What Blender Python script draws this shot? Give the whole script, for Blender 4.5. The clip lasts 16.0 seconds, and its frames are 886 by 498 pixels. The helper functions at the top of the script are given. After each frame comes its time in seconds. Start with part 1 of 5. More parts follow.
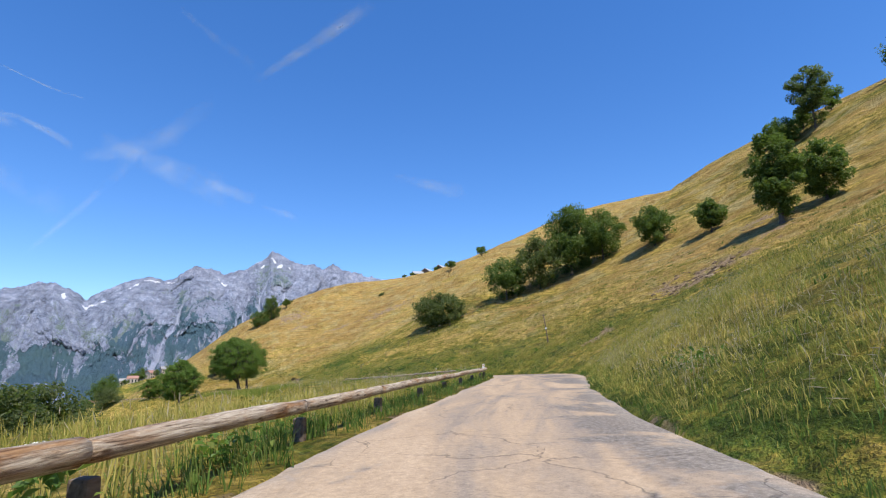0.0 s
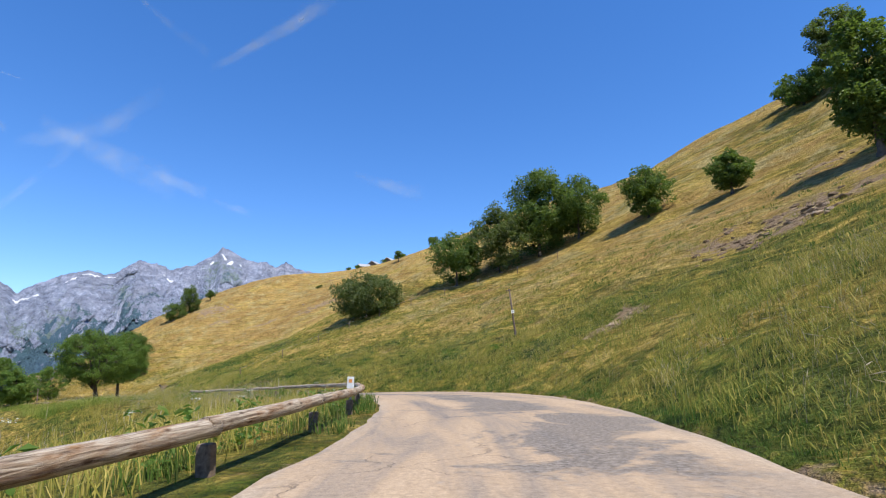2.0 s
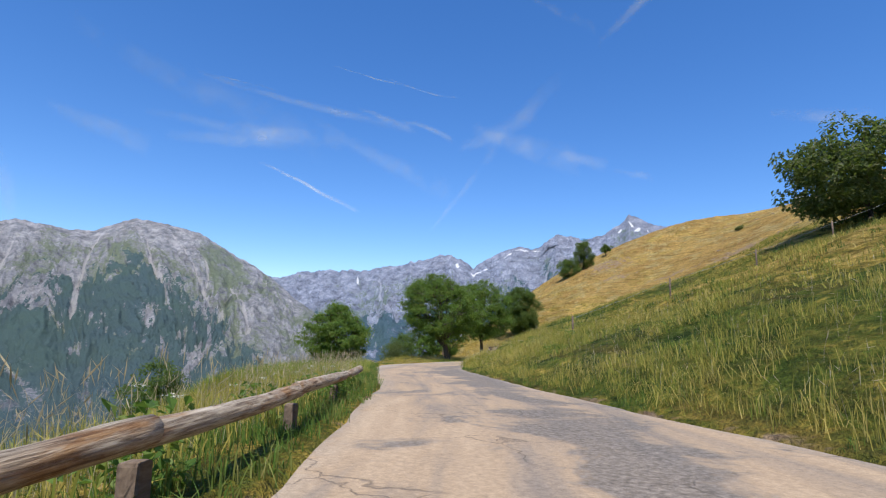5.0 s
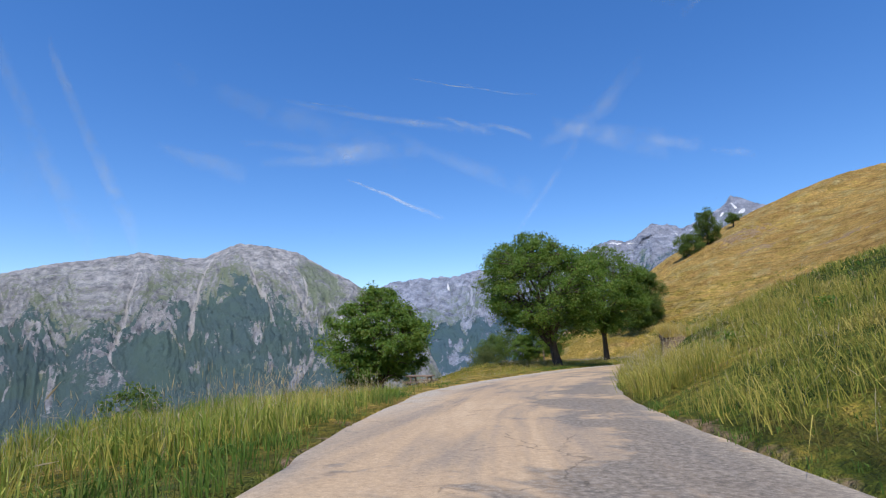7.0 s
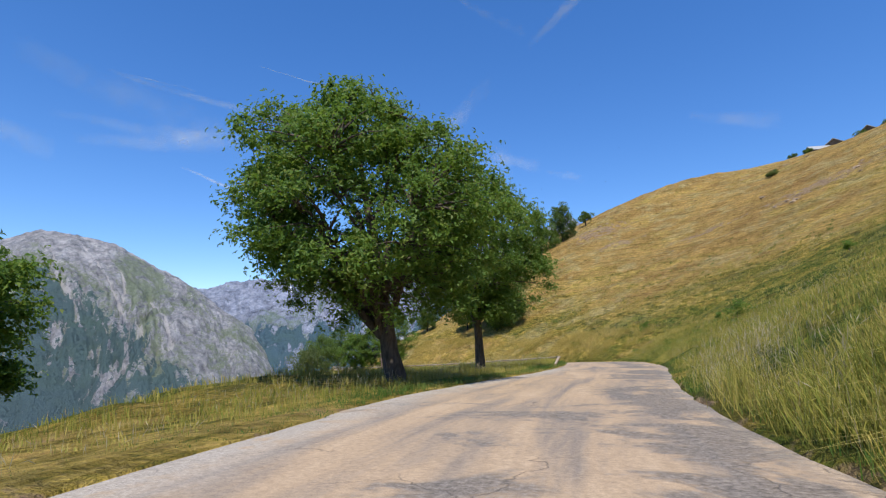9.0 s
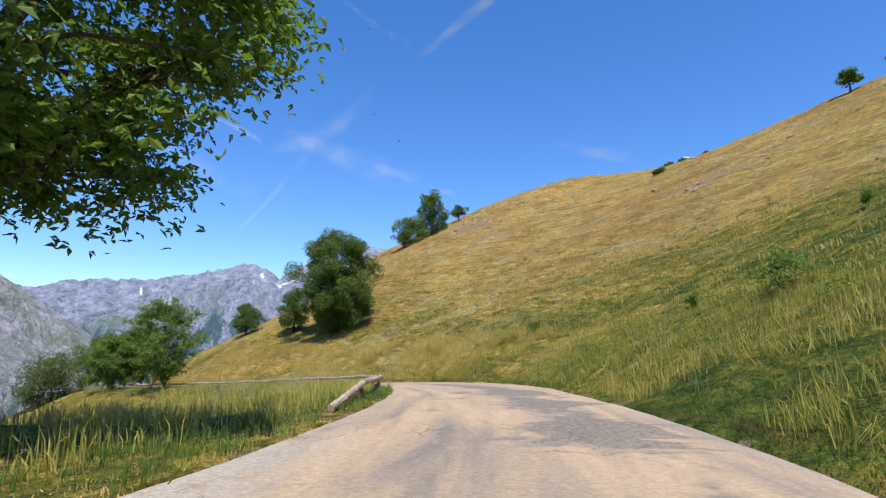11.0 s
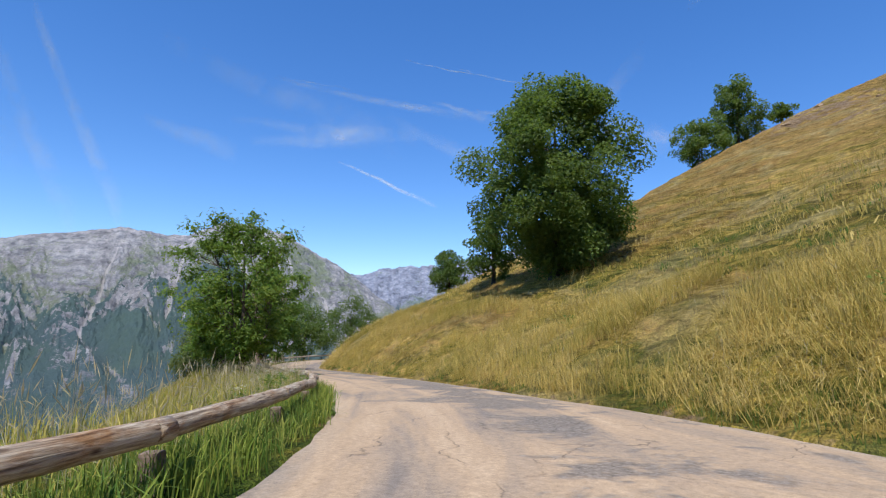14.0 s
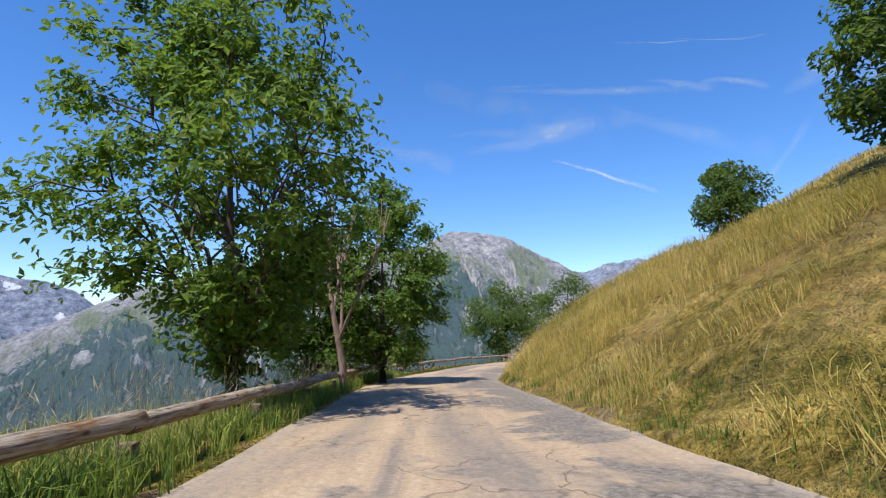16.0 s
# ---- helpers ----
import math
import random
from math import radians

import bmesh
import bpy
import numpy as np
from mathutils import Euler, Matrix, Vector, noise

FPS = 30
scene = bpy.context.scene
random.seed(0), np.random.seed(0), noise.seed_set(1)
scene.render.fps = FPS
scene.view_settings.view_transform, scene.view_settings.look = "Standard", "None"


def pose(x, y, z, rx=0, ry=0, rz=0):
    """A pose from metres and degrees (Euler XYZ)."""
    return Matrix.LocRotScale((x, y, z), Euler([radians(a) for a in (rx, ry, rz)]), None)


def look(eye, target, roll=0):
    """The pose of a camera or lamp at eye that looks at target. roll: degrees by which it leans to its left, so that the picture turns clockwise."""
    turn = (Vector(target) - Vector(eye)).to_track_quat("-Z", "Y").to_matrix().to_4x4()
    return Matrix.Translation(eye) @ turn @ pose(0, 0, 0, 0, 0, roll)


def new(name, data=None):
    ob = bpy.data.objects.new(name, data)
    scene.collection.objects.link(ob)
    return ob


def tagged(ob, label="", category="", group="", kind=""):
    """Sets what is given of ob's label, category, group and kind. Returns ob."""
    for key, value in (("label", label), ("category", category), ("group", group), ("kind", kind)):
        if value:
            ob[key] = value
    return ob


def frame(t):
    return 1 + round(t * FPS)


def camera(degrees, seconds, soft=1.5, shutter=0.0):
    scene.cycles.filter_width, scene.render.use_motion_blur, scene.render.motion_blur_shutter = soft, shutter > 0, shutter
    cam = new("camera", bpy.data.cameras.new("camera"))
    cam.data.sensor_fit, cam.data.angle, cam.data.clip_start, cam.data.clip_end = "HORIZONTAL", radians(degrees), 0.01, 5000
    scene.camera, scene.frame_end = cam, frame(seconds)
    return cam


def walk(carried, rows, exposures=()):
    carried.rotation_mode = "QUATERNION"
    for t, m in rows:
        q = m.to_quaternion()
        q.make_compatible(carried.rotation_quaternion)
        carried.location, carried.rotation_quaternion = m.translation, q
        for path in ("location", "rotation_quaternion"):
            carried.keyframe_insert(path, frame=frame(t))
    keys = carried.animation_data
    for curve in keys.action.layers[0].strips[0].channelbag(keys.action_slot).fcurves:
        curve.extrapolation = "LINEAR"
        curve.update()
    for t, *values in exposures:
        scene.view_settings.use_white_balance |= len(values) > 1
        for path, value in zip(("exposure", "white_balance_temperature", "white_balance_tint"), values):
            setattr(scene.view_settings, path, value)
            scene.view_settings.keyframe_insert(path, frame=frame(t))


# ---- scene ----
FOV = 78.5
cam = camera(FOV, 16.0, soft=1.2)
PATH = [
    (0.0, pose(0.000, -0.000, 1.200, 102.19, 1.41, 0.00)),
    (0.5, pose(0.770, 6.669, 1.271, 101.68, 1.32, -1.92)),
    (1.0, pose(1.748, 13.051, 1.309, 102.12, 2.09, -3.61)),
    (1.5, pose(2.837, 19.452, 1.377, 102.65, 1.60, -4.87)),
    (2.0, pose(3.988, 25.855, 1.455, 102.35, 0.73, -4.76)),
    (2.5, pose(4.832, 32.182, 1.483, 101.95, 0.64, -2.02)),
    (3.0, pose(5.304, 38.580, 1.491, 101.79, 0.82, 4.53)),
    (3.5, pose(4.650, 45.037, 1.408, 101.38, -0.12, 12.57)),
    (4.0, pose(3.445, 50.988, 1.298, 100.50, -1.00, 20.84)),
    (4.5, pose(1.094, 56.894, 1.130, 99.56, -1.96, 28.99)),
    (5.0, pose(-1.984, 62.586, 0.888, 98.55, -1.46, 36.73)),
    (5.5, pose(-5.492, 67.824, 0.642, 98.74, -0.73, 42.22)),
    (6.0, pose(-9.348, 72.705, 0.416, 99.15, 0.12, 45.58)),
    (6.5, pose(-13.398, 77.396, 0.203, 99.27, 0.99, 46.97)),
    (7.0, pose(-17.512, 82.060, -0.026, 98.98, 1.74, 46.56)),
    (7.5, pose(-21.579, 86.857, -0.296, 98.51, 2.11, 44.52)),
    (8.0, pose(-25.491, 91.956, -0.611, 98.49, 1.68, 41.05)),
    (8.5, pose(-29.040, 97.441, -0.930, 98.63, 1.39, 36.09)),
    (9.0, pose(-32.038, 103.095, -1.189, 99.09, 1.16, 30.33)),
    (9.5, pose(-34.178, 109.017, -1.422, 99.72, 0.85, 24.29)),
    (10.0, pose(-35.708, 115.241, -1.630, 100.20, 0.54, 19.98)),
    (10.5, pose(-37.136, 121.446, -1.787, 100.26, 0.30, 17.48)),
    (11.0, pose(-38.401, 127.612, -1.935, 100.13, 0.10, 16.92)),
    (11.5, pose(-39.688, 133.676, -2.094, 99.92, -0.10, 18.26)),
    (12.0, pose(-41.177, 139.574, -2.269, 99.67, -0.36, 21.34)),
    (12.5, pose(-43.017, 145.234, -2.464, 99.39, -0.71, 25.91)),
    (13.0, pose(-45.385, 150.540, -2.682, 99.04, -1.16, 31.59)),
    (13.5, pose(-48.236, 155.592, -2.963, 98.22, -1.16, 38.24)),
    (14.0, pose(-51.881, 160.171, -3.283, 97.93, -0.63, 45.66)),
    (14.5, pose(-56.142, 164.288, -3.625, 98.07, 0.36, 53.50)),
    (15.0, pose(-60.593, 168.003, -3.967, 98.30, 0.73, 60.65)),
    (15.5, pose(-65.198, 171.325, -4.318, 98.11, 1.06, 65.63)),
    (16.0, pose(-70.003, 174.149, -4.667, 97.99, 1.28, 69.15)),
]
walk(cam, PATH, [(0, 0.82), (2.5, 0.88), (4.0, 0.77), (5.0, 0.68), (8.4, 0.60), (9.5, 0.82), (10.2, 1.0), (12.3, 0.74), (15.0, 0.76), (16.0, 0.82)])

# ---- sky and sun ----
SUN_AZ, SUN_EL = radians(146), radians(63)      # clockwise from +y, above the horizon
world = bpy.data.worlds.new("world")
scene.world = world
world.use_nodes = True
wn = world.node_tree.nodes
sky = wn.new("ShaderNodeTexSky")
sky.sky_type = "NISHITA"
sky.sun_disc = False
sky.sun_elevation, sky.sun_rotation = SUN_EL, SUN_AZ
sky.altitude, sky.air_density, sky.dust_density, sky.ozone_density = 1500, 1.0, 0.25, 3.5
wn["Background"].inputs["Strength"].default_value = 0.15
deep = wn.new("ShaderNodeHueSaturation")
deep.inputs["Saturation"].default_value = 1.34
deep.inputs["Hue"].default_value = 0.510
even = wn.new("ShaderNodeGamma")
even.inputs["Gamma"].default_value = 0.88
world.node_tree.links.new(sky.outputs[0], even.inputs["Color"])
world.node_tree.links.new(even.outputs[0], deep.inputs["Color"])
world.node_tree.links.new(deep.outputs[0], wn["Background"].inputs["Color"])
sun = new("sun", bpy.data.lights.new("sun", "SUN"))
sun.data.energy, sun.data.angle, sun.data.color = 3.45, radians(0.55), (1.0, 0.955, 0.87)
to_sun = Vector((math.sin(SUN_AZ) * math.cos(SUN_EL), math.cos(SUN_AZ) * math.cos(SUN_EL), math.sin(SUN_EL)))
sun.matrix_world = look(to_sun * 200, (0, 0, 0))


# ---- noise on arrays ----
def grain(x, y, seed=0):
    """Smooth value noise in -1..1 on arrays."""
    x, y = np.asarray(x, float), np.asarray(y, float)
    xi, yi = np.floor(x).astype(np.int64), np.floor(y).astype(np.int64)
    u, v = x - xi, y - yi
    u, v = u * u * u * (u * (u * 6 - 15) + 10), v * v * v * (v * (v * 6 - 15) + 10)

    def corner(a, b):
        h = (a * 374761393 + b * 668265263 + seed * 144269504) & 0xFFFFFFFF
        h = ((h ^ (h >> 13)) * 1274126177) & 0xFFFFFFFF
        return ((h ^ (h >> 16)) & 0xFFFF) / 32767.5 - 1
    a, b, c, d = corner(xi, yi), corner(xi + 1, yi), corner(xi, yi + 1), corner(xi + 1, yi + 1)
    return (a * (1 - u) + b * u) * (1 - v) + (c * (1 - u) + d * u) * v


def octaves(x, y, n, seed=0, gain=0.5, ridged=False):
    out, amp, tot = 0, 1.0, 0
    for k in range(n):
        g = grain(x * 2 ** k + 17.3 * k, y * 2 ** k - 9.1 * k, seed + k)
        out = out + amp * ((1 - 2 * np.abs(g)) if ridged else g)
        tot += amp
        amp *= gain
    return out / tot


# ---- materials ----
def material(name, rough=0.8, metal=0.0, spec=0.3):
    m = bpy.data.materials.new(name)
    m.use_nodes = True
    b = m.node_tree.nodes["Principled BSDF"]
    b.inputs["Roughness"].default_value, b.inputs["Metallic"].default_value = rough, metal
    b.inputs["Specular IOR Level"].default_value = spec
    return m


class Nodes:
    """Short hand for building a node tree."""
    def __init__(self, m):
        self.t = m.node_tree
        self.bsdf = self.t.nodes["Principled BSDF"]

    def put(self, kind, links=None, operation="", blend="", feature="", attribute=""):
        n = self.t.nodes.new(kind)
        if operation:
            n.operation = operation
        if blend:
            n.data_type, n.blend_type = "RGBA", blend
        if feature:
            n.feature = feature
        if attribute:
            n.attribute_name = attribute
        for k, v in (links or {}).items():
            self.join(v, n.inputs[k])
        return n

    def join(self, v, socket):
        if isinstance(v, bpy.types.NodeSocket):
            self.t.links.new(v, socket)
        else:
            socket.default_value = v

    def coords(self, scale=(1, 1, 1)):
        c = self.put("ShaderNodeTexCoord")
        return self.put("ShaderNodeMapping", {"Vector": c.outputs["Object"], "Scale": scale}).outputs[0]

    def noise(self, vec, scale, detail=4, rough=0.55, distortion=0.0):
        return self.put("ShaderNodeTexNoise", {"Vector": vec, "Scale": scale, "Detail": detail, "Roughness": rough, "Distortion": distortion}).outputs["Fac"]

    def ramp(self, fac, stops):
        r = self.put("ShaderNodeValToRGB", {"Fac": fac})
        e = r.color_ramp.elements
        while len(e) < len(stops):
            e.new(0.5)
        for el, (p, c) in zip(e, stops):
            el.position, el.color = p, (*c, 1) if len(c) == 3 else c
        return r.outputs["Color"]

    def step(self, fac, lo, hi, a=0.0, b=1.0):
        return self.put("ShaderNodeMapRange", {"Value": fac, "From Min": lo, "From Max": hi, "To Min": a, "To Max": b}).outputs[0]

    def mix(self, fac, a, b, blend="MIX"):
        n = self.put("ShaderNodeMix", blend=blend)
        self.join(fac, n.inputs[0])
        self.join(a if isinstance(a, bpy.types.NodeSocket) else (*a, 1), n.inputs[6])
        self.join(b if isinstance(b, bpy.types.NodeSocket) else (*b, 1), n.inputs[7])
        return n.outputs[2]

    def math(self, op, a, b=0.0):
        n = self.put("ShaderNodeMath", operation=op)
        self.join(a, n.inputs[0])
        self.join(b, n.inputs[1])
        return n.outputs[0]

    def attr(self, name):
        return self.put("ShaderNodeAttribute", attribute=name).outputs["Fac"]

    def island(self):
        return self.put("ShaderNodeNewGeometry").outputs["Random Per Island"]

    def height(self):
        g = self.put("ShaderNodeNewGeometry")
        return self.put("ShaderNodeSeparateXYZ", {"Vector": g.outputs["Position"]}).outputs["Z"]

    def colour(self, c):
        self.join(c if isinstance(c, bpy.types.NodeSocket) else (*c, 1), self.bsdf.inputs["Base Color"])

    def bump(self, h, strength, dist):
        b = self.put("ShaderNodeBump", {"Height": h, "Strength": strength, "Distance": dist})
        self.join(b.outputs[0], self.bsdf.inputs["Normal"])


def make_ground():
    m = material("meadow", 0.95, spec=0.1)
    n = Nodes(m)
    v = n.coords()
    dry = n.attr("dry")
    run, side = n.attr("run"), n.attr("side")
    tread = n.put("ShaderNodeCombineXYZ", {"X": n.math("MULTIPLY", run, 0.42), "Y": n.math("MULTIPLY", side, 1.05)}).outputs[0]
    terrace = n.noise(tread, 1.0, 7, 0.72, 1.3)
    belt = n.noise(n.put("ShaderNodeCombineXYZ", {"X": n.math("MULTIPLY", run, 0.025), "Y": n.math("MULTIPLY", side, 0.09)}).outputs[0], 1.0, 4, 0.6, 0.5)
    wide = n.noise(v, 0.07, 5, 0.62)
    mid = n.noise(v, 0.6, 6, 0.66, 0.4)
    fine = n.noise(v, 6.0, 5, 0.7)
    d = n.math("ADD", dry, n.math("ADD", n.step(wide, 0.3, 0.7, -0.24, 0.24), n.step(mid, 0.3, 0.7, -0.24, 0.24)))
    d = n.math("ADD", d, n.math("ADD", n.step(terrace, 0.3, 0.7, -0.26, 0.26), n.step(belt, 0.3, 0.7, -0.36, 0.36)))
    d = n.math("ADD", d, n.step(fine, 0.3, 0.7, -0.18, 0.18))
    c = n.ramp(d, [(0.0, (0.050, 0.095, 0.014)), (0.25, (0.125, 0.165, 0.024)), (0.48, (0.245, 0.225, 0.038)), (0.66, (0.460, 0.330, 0.066)), (0.86, (0.630, 0.450, 0.125)), (1.0, (0.540, 0.345, 0.105))])
    rust = n.step(n.noise(v, 0.11, 6, 0.70, 0.8), 0.42, 0.62, 0.0, 0.62)
    c = n.mix(n.math("MULTIPLY", rust, n.step(dry, 0.5, 0.8)), c, (0.300, 0.165, 0.056))
    pale = n.step(n.noise(v, 0.16, 6, 0.7, 0.8), 0.50, 0.62, 0.0, 0.7)
    c = n.mix(n.math("MULTIPLY", pale, n.step(dry, 0.45, 0.7)), c, (0.52, 0.42, 0.19))
    tuft = n.noise(v, 1.8, 7, 0.8, 0.3)
    tone = n.step(n.math("ADD", n.math("MULTIPLY", tuft, 0.55), n.math("MULTIPLY", terrace, 0.45)), 0.38, 0.62, 0.36, 1.45)
    c = n.mix(1.0, c, n.put("ShaderNodeCombineColor", {"Red": tone, "Green": tone, "Blue": tone}).outputs[0], "MULTIPLY")
    clod = n.noise(v, 0.30, 6, 0.72, 0.7)
    ledge = n.noise(n.put("ShaderNodeCombineXYZ", {"X": n.math("MULTIPLY", run, 0.10), "Y": n.math("MULTIPLY", side, 0.55)}).outputs[0], 1.0, 5, 0.66, 1.0)
    c = n.mix(n.step(clod, 0.48, 0.66, 0.0, 0.42), c, (0.135, 0.135, 0.026))
    c = n.mix(n.step(ledge, 0.55, 0.66, 0.0, 0.48), c, (0.190, 0.128, 0.036))
    earth = n.step(n.math("ADD", n.attr("bare"), n.step(mid, 0.3, 0.7, -0.55, 0.55)), 0.42, 0.66)
    c = n.mix(earth, c, n.ramp(n.noise(v, 2.2, 5), [(0.3, (0.24, 0.155, 0.085)), (0.7, (0.50, 0.36, 0.225))]))
    n.colour(c)
    h = n.math("ADD", n.math("ADD", n.noise(v, 1.6, 6, 0.75), n.math("MULTIPLY", terrace, 0.8)), n.math("MULTIPLY", fine, 0.5))
    n.bump(h, 1.0, 0.9)
    return m


def make_road():
    m = material("worn_asphalt", 0.9, spec=0.25)
    n = Nodes(m)
    v = n.coords()
    side, run = n.attr("side"), n.attr("run")
    lane = n.put("ShaderNodeCombineXYZ", {"X": side, "Y": n.math("MULTIPLY", run, 0.12)}).outputs[0]
    streak = n.noise(lane, 1.1, 4, 0.6, 0.6)
    patch = n.noise(v, 0.35, 5, 0.65, 0.8)
    grit = n.noise(v, 60, 3, 0.8)
    stone = n.noise(v, 14, 4, 0.7)
    c = n.ramp(streak, [(0.30, (0.225, 0.188, 0.158)), (0.42, (0.335, 0.258, 0.188)), (0.54, (0.435, 0.315, 0.205)), (0.70, (0.500, 0.370, 0.245))])
    dark = n.step(n.math("ADD", n.math("ADD", patch, n.math("MULTIPLY", n.noise(v, 3.5, 5, 0.75), 0.25)), n.math("MULTIPLY", n.attr("tar"), 0.20)), 0.71, 0.78)
    c = n.mix(n.math("MULTIPLY", dark, 0.85), c, n.ramp(stone, [(0.35, (0.115, 0.102, 0.090)), (0.65, (0.255, 0.222, 0.190))]))
    loose = n.math("MULTIPLY", n.attr("gravel"), n.step(n.noise(v, 1.4, 5, 0.7), 0.34, 0.5))
    c = n.mix(loose, c, n.ramp(n.noise(v, 38, 4, 0.8), [(0.35, (0.27, 0.235, 0.195)), (0.65, (0.54, 0.47, 0.39))]))
    tone = n.step(n.math("ADD", n.math("MULTIPLY", grit, 0.5), n.math("MULTIPLY", stone, 0.5)), 0.3, 0.7, 0.50, 1.26)
    c = n.mix(1.0, c, n.put("ShaderNodeCombineColor", {"Red": tone, "Green": tone, "Blue": tone}).outputs[0], "MULTIPLY")
    crack = n.put("ShaderNodeTexVoronoi", {"Vector": n.put("ShaderNodeVectorMath", {0: v, 1: n.put("ShaderNodeVectorMath", {0: n.put("ShaderNodeTexNoise", {"Vector": v, "Scale": 1.5, "Detail": 4}).outputs["Color"], 1: (1.1, 1.1, 0)}, operation="MULTIPLY").outputs[0]}, operation="ADD").outputs[0], "Scale": 0.55}, feature="DISTANCE_TO_EDGE").outputs["Distance"]
    line = n.math("MULTIPLY", n.step(crack, 0.0, 0.011, 1.0, 0.0), n.step(n.noise(v, 0.22, 3), 0.47, 0.53))
    c = n.mix(n.math("MULTIPLY", line, 0.6), c, (0.08, 0.068, 0.058))
    n.colour(c)
    n.bump(n.math("SUBTRACT", n.math("ADD", n.math("MULTIPLY", grit, 0.5), stone), n.math("MULTIPLY", line, 1.5)), 0.5, 0.02)
    return m


def make_leaves(name, dark, light, yellow=(0.30, 0.27, 0.05)):
    m = material(name, 0.5, spec=0.25)
    n = Nodes(m)
    r = n.math("ADD", n.math("MULTIPLY", n.island(), 0.75), n.step(n.noise(n.coords(), 0.55, 3, 0.5), 0.3, 0.7, 0.0, 0.25))
    c = n.ramp(r, [(0.0, dark), (0.60, light), (0.94, tuple(0.5 * (a + b) for a, b in zip(light, yellow))), (1.0, yellow)])
    n.colour(c)
    tr = n.put("ShaderNodeBsdfTranslucent", {"Color": n.mix(0.5, c, (0.24, 0.36, 0.03))})
    mx = n.put("ShaderNodeMixShader", {0: 0.48, 1: n.bsdf.outputs[0], 2: tr.outputs[0]})
    n.t.links.new(mx.outputs[0], n.t.nodes["Material Output"].inputs[0])
    return m


def make_blades(name, stops):
    m = material(name, 0.7, spec=0.2)
    n = Nodes(m)
    f = n.math("ADD", n.math("MULTIPLY", n.island(), 0.55), n.step(n.noise(n.coords(), 0.22, 4, 0.6), 0.3, 0.7, 0.0, 0.5))
    c = n.ramp(f, stops)
    n.colour(c)
    tr = n.put("ShaderNodeBsdfTranslucent", {"Color": c})
    mx = n.put("ShaderNodeMixShader", {0: 0.3, 1: n.bsdf.outputs[0], 2: tr.outputs[0]})
    n.t.links.new(mx.outputs[0], n.t.nodes["Material Output"].inputs[0])
    return m


def make_bark(name, a, b, scale=9.0):
    m = material(name, 0.92, spec=0.15)
    n = Nodes(m)
    f = n.noise(n.coords((1, 1, 0.25)), scale, 6, 0.7, 0.5)
    n.colour(n.ramp(f, [(0.3, a), (0.65, b)]))
    n.bump(f, 0.8, 0.03)
    return m


def make_log():
    m = material("weathered_log", 0.85, spec=0.2)
    n = Nodes(m)
    along = n.coords((0.7, 15, 15))
    f = n.noise(along, 2.2, 7, 0.68, 1.0)
    patchy = n.noise(n.coords((0.8, 3, 3)), 1.6, 5, 0.65, 0.5)
    grey = n.ramp(f, [(0.34, (0.11, 0.080, 0.056)), (0.44, (0.30, 0.240, 0.180)), (0.56, (0.48, 0.405, 0.315)), (0.70, (0.62, 0.545, 0.445))])
    brown = n.ramp(f, [(0.34, (0.060, 0.030, 0.016)), (0.46, (0.20, 0.105, 0.050)), (0.58, (0.36, 0.215, 0.110)), (0.72, (0.47, 0.33, 0.20))])
    c = n.mix(n.step(patchy, 0.49, 0.66), grey, brown)
    eye = n.put("ShaderNodeTexVoronoi", {"Vector": n.coords((1.0, 3.2, 3.2)), "Scale": 2.0}).outputs["Distance"]
    c = n.mix(n.step(eye, 0.07, 0.16, 0.85, 0.0), c, (0.055, 0.028, 0.015))
    n.colour(c)
    n.bump(f, 0.9, 0.03)
    return m


def make_wood(name, a, b):
    m = material(name, 0.8, spec=0.2)
    n = Nodes(m)
    f = n.noise(n.coords((1.2, 9, 9)), 2.0, 5, 0.6, 0.4)
    n.colour(n.ramp(f, [(0.3, a), (0.7, b)]))
    n.bump(f, 0.4, 0.006)
    return m


def make_rock(name, a, b, scale=1.4):
    m = material(name, 0.92, spec=0.2)
    n = Nodes(m)
    v = n.coords()
    f = n.noise(v, scale, 7, 0.68, 0.5)
    n.colour(n.ramp(f, [(0.32, a), (0.66, b)]))
    n.bump(f, 0.8, 0.15)
    return m


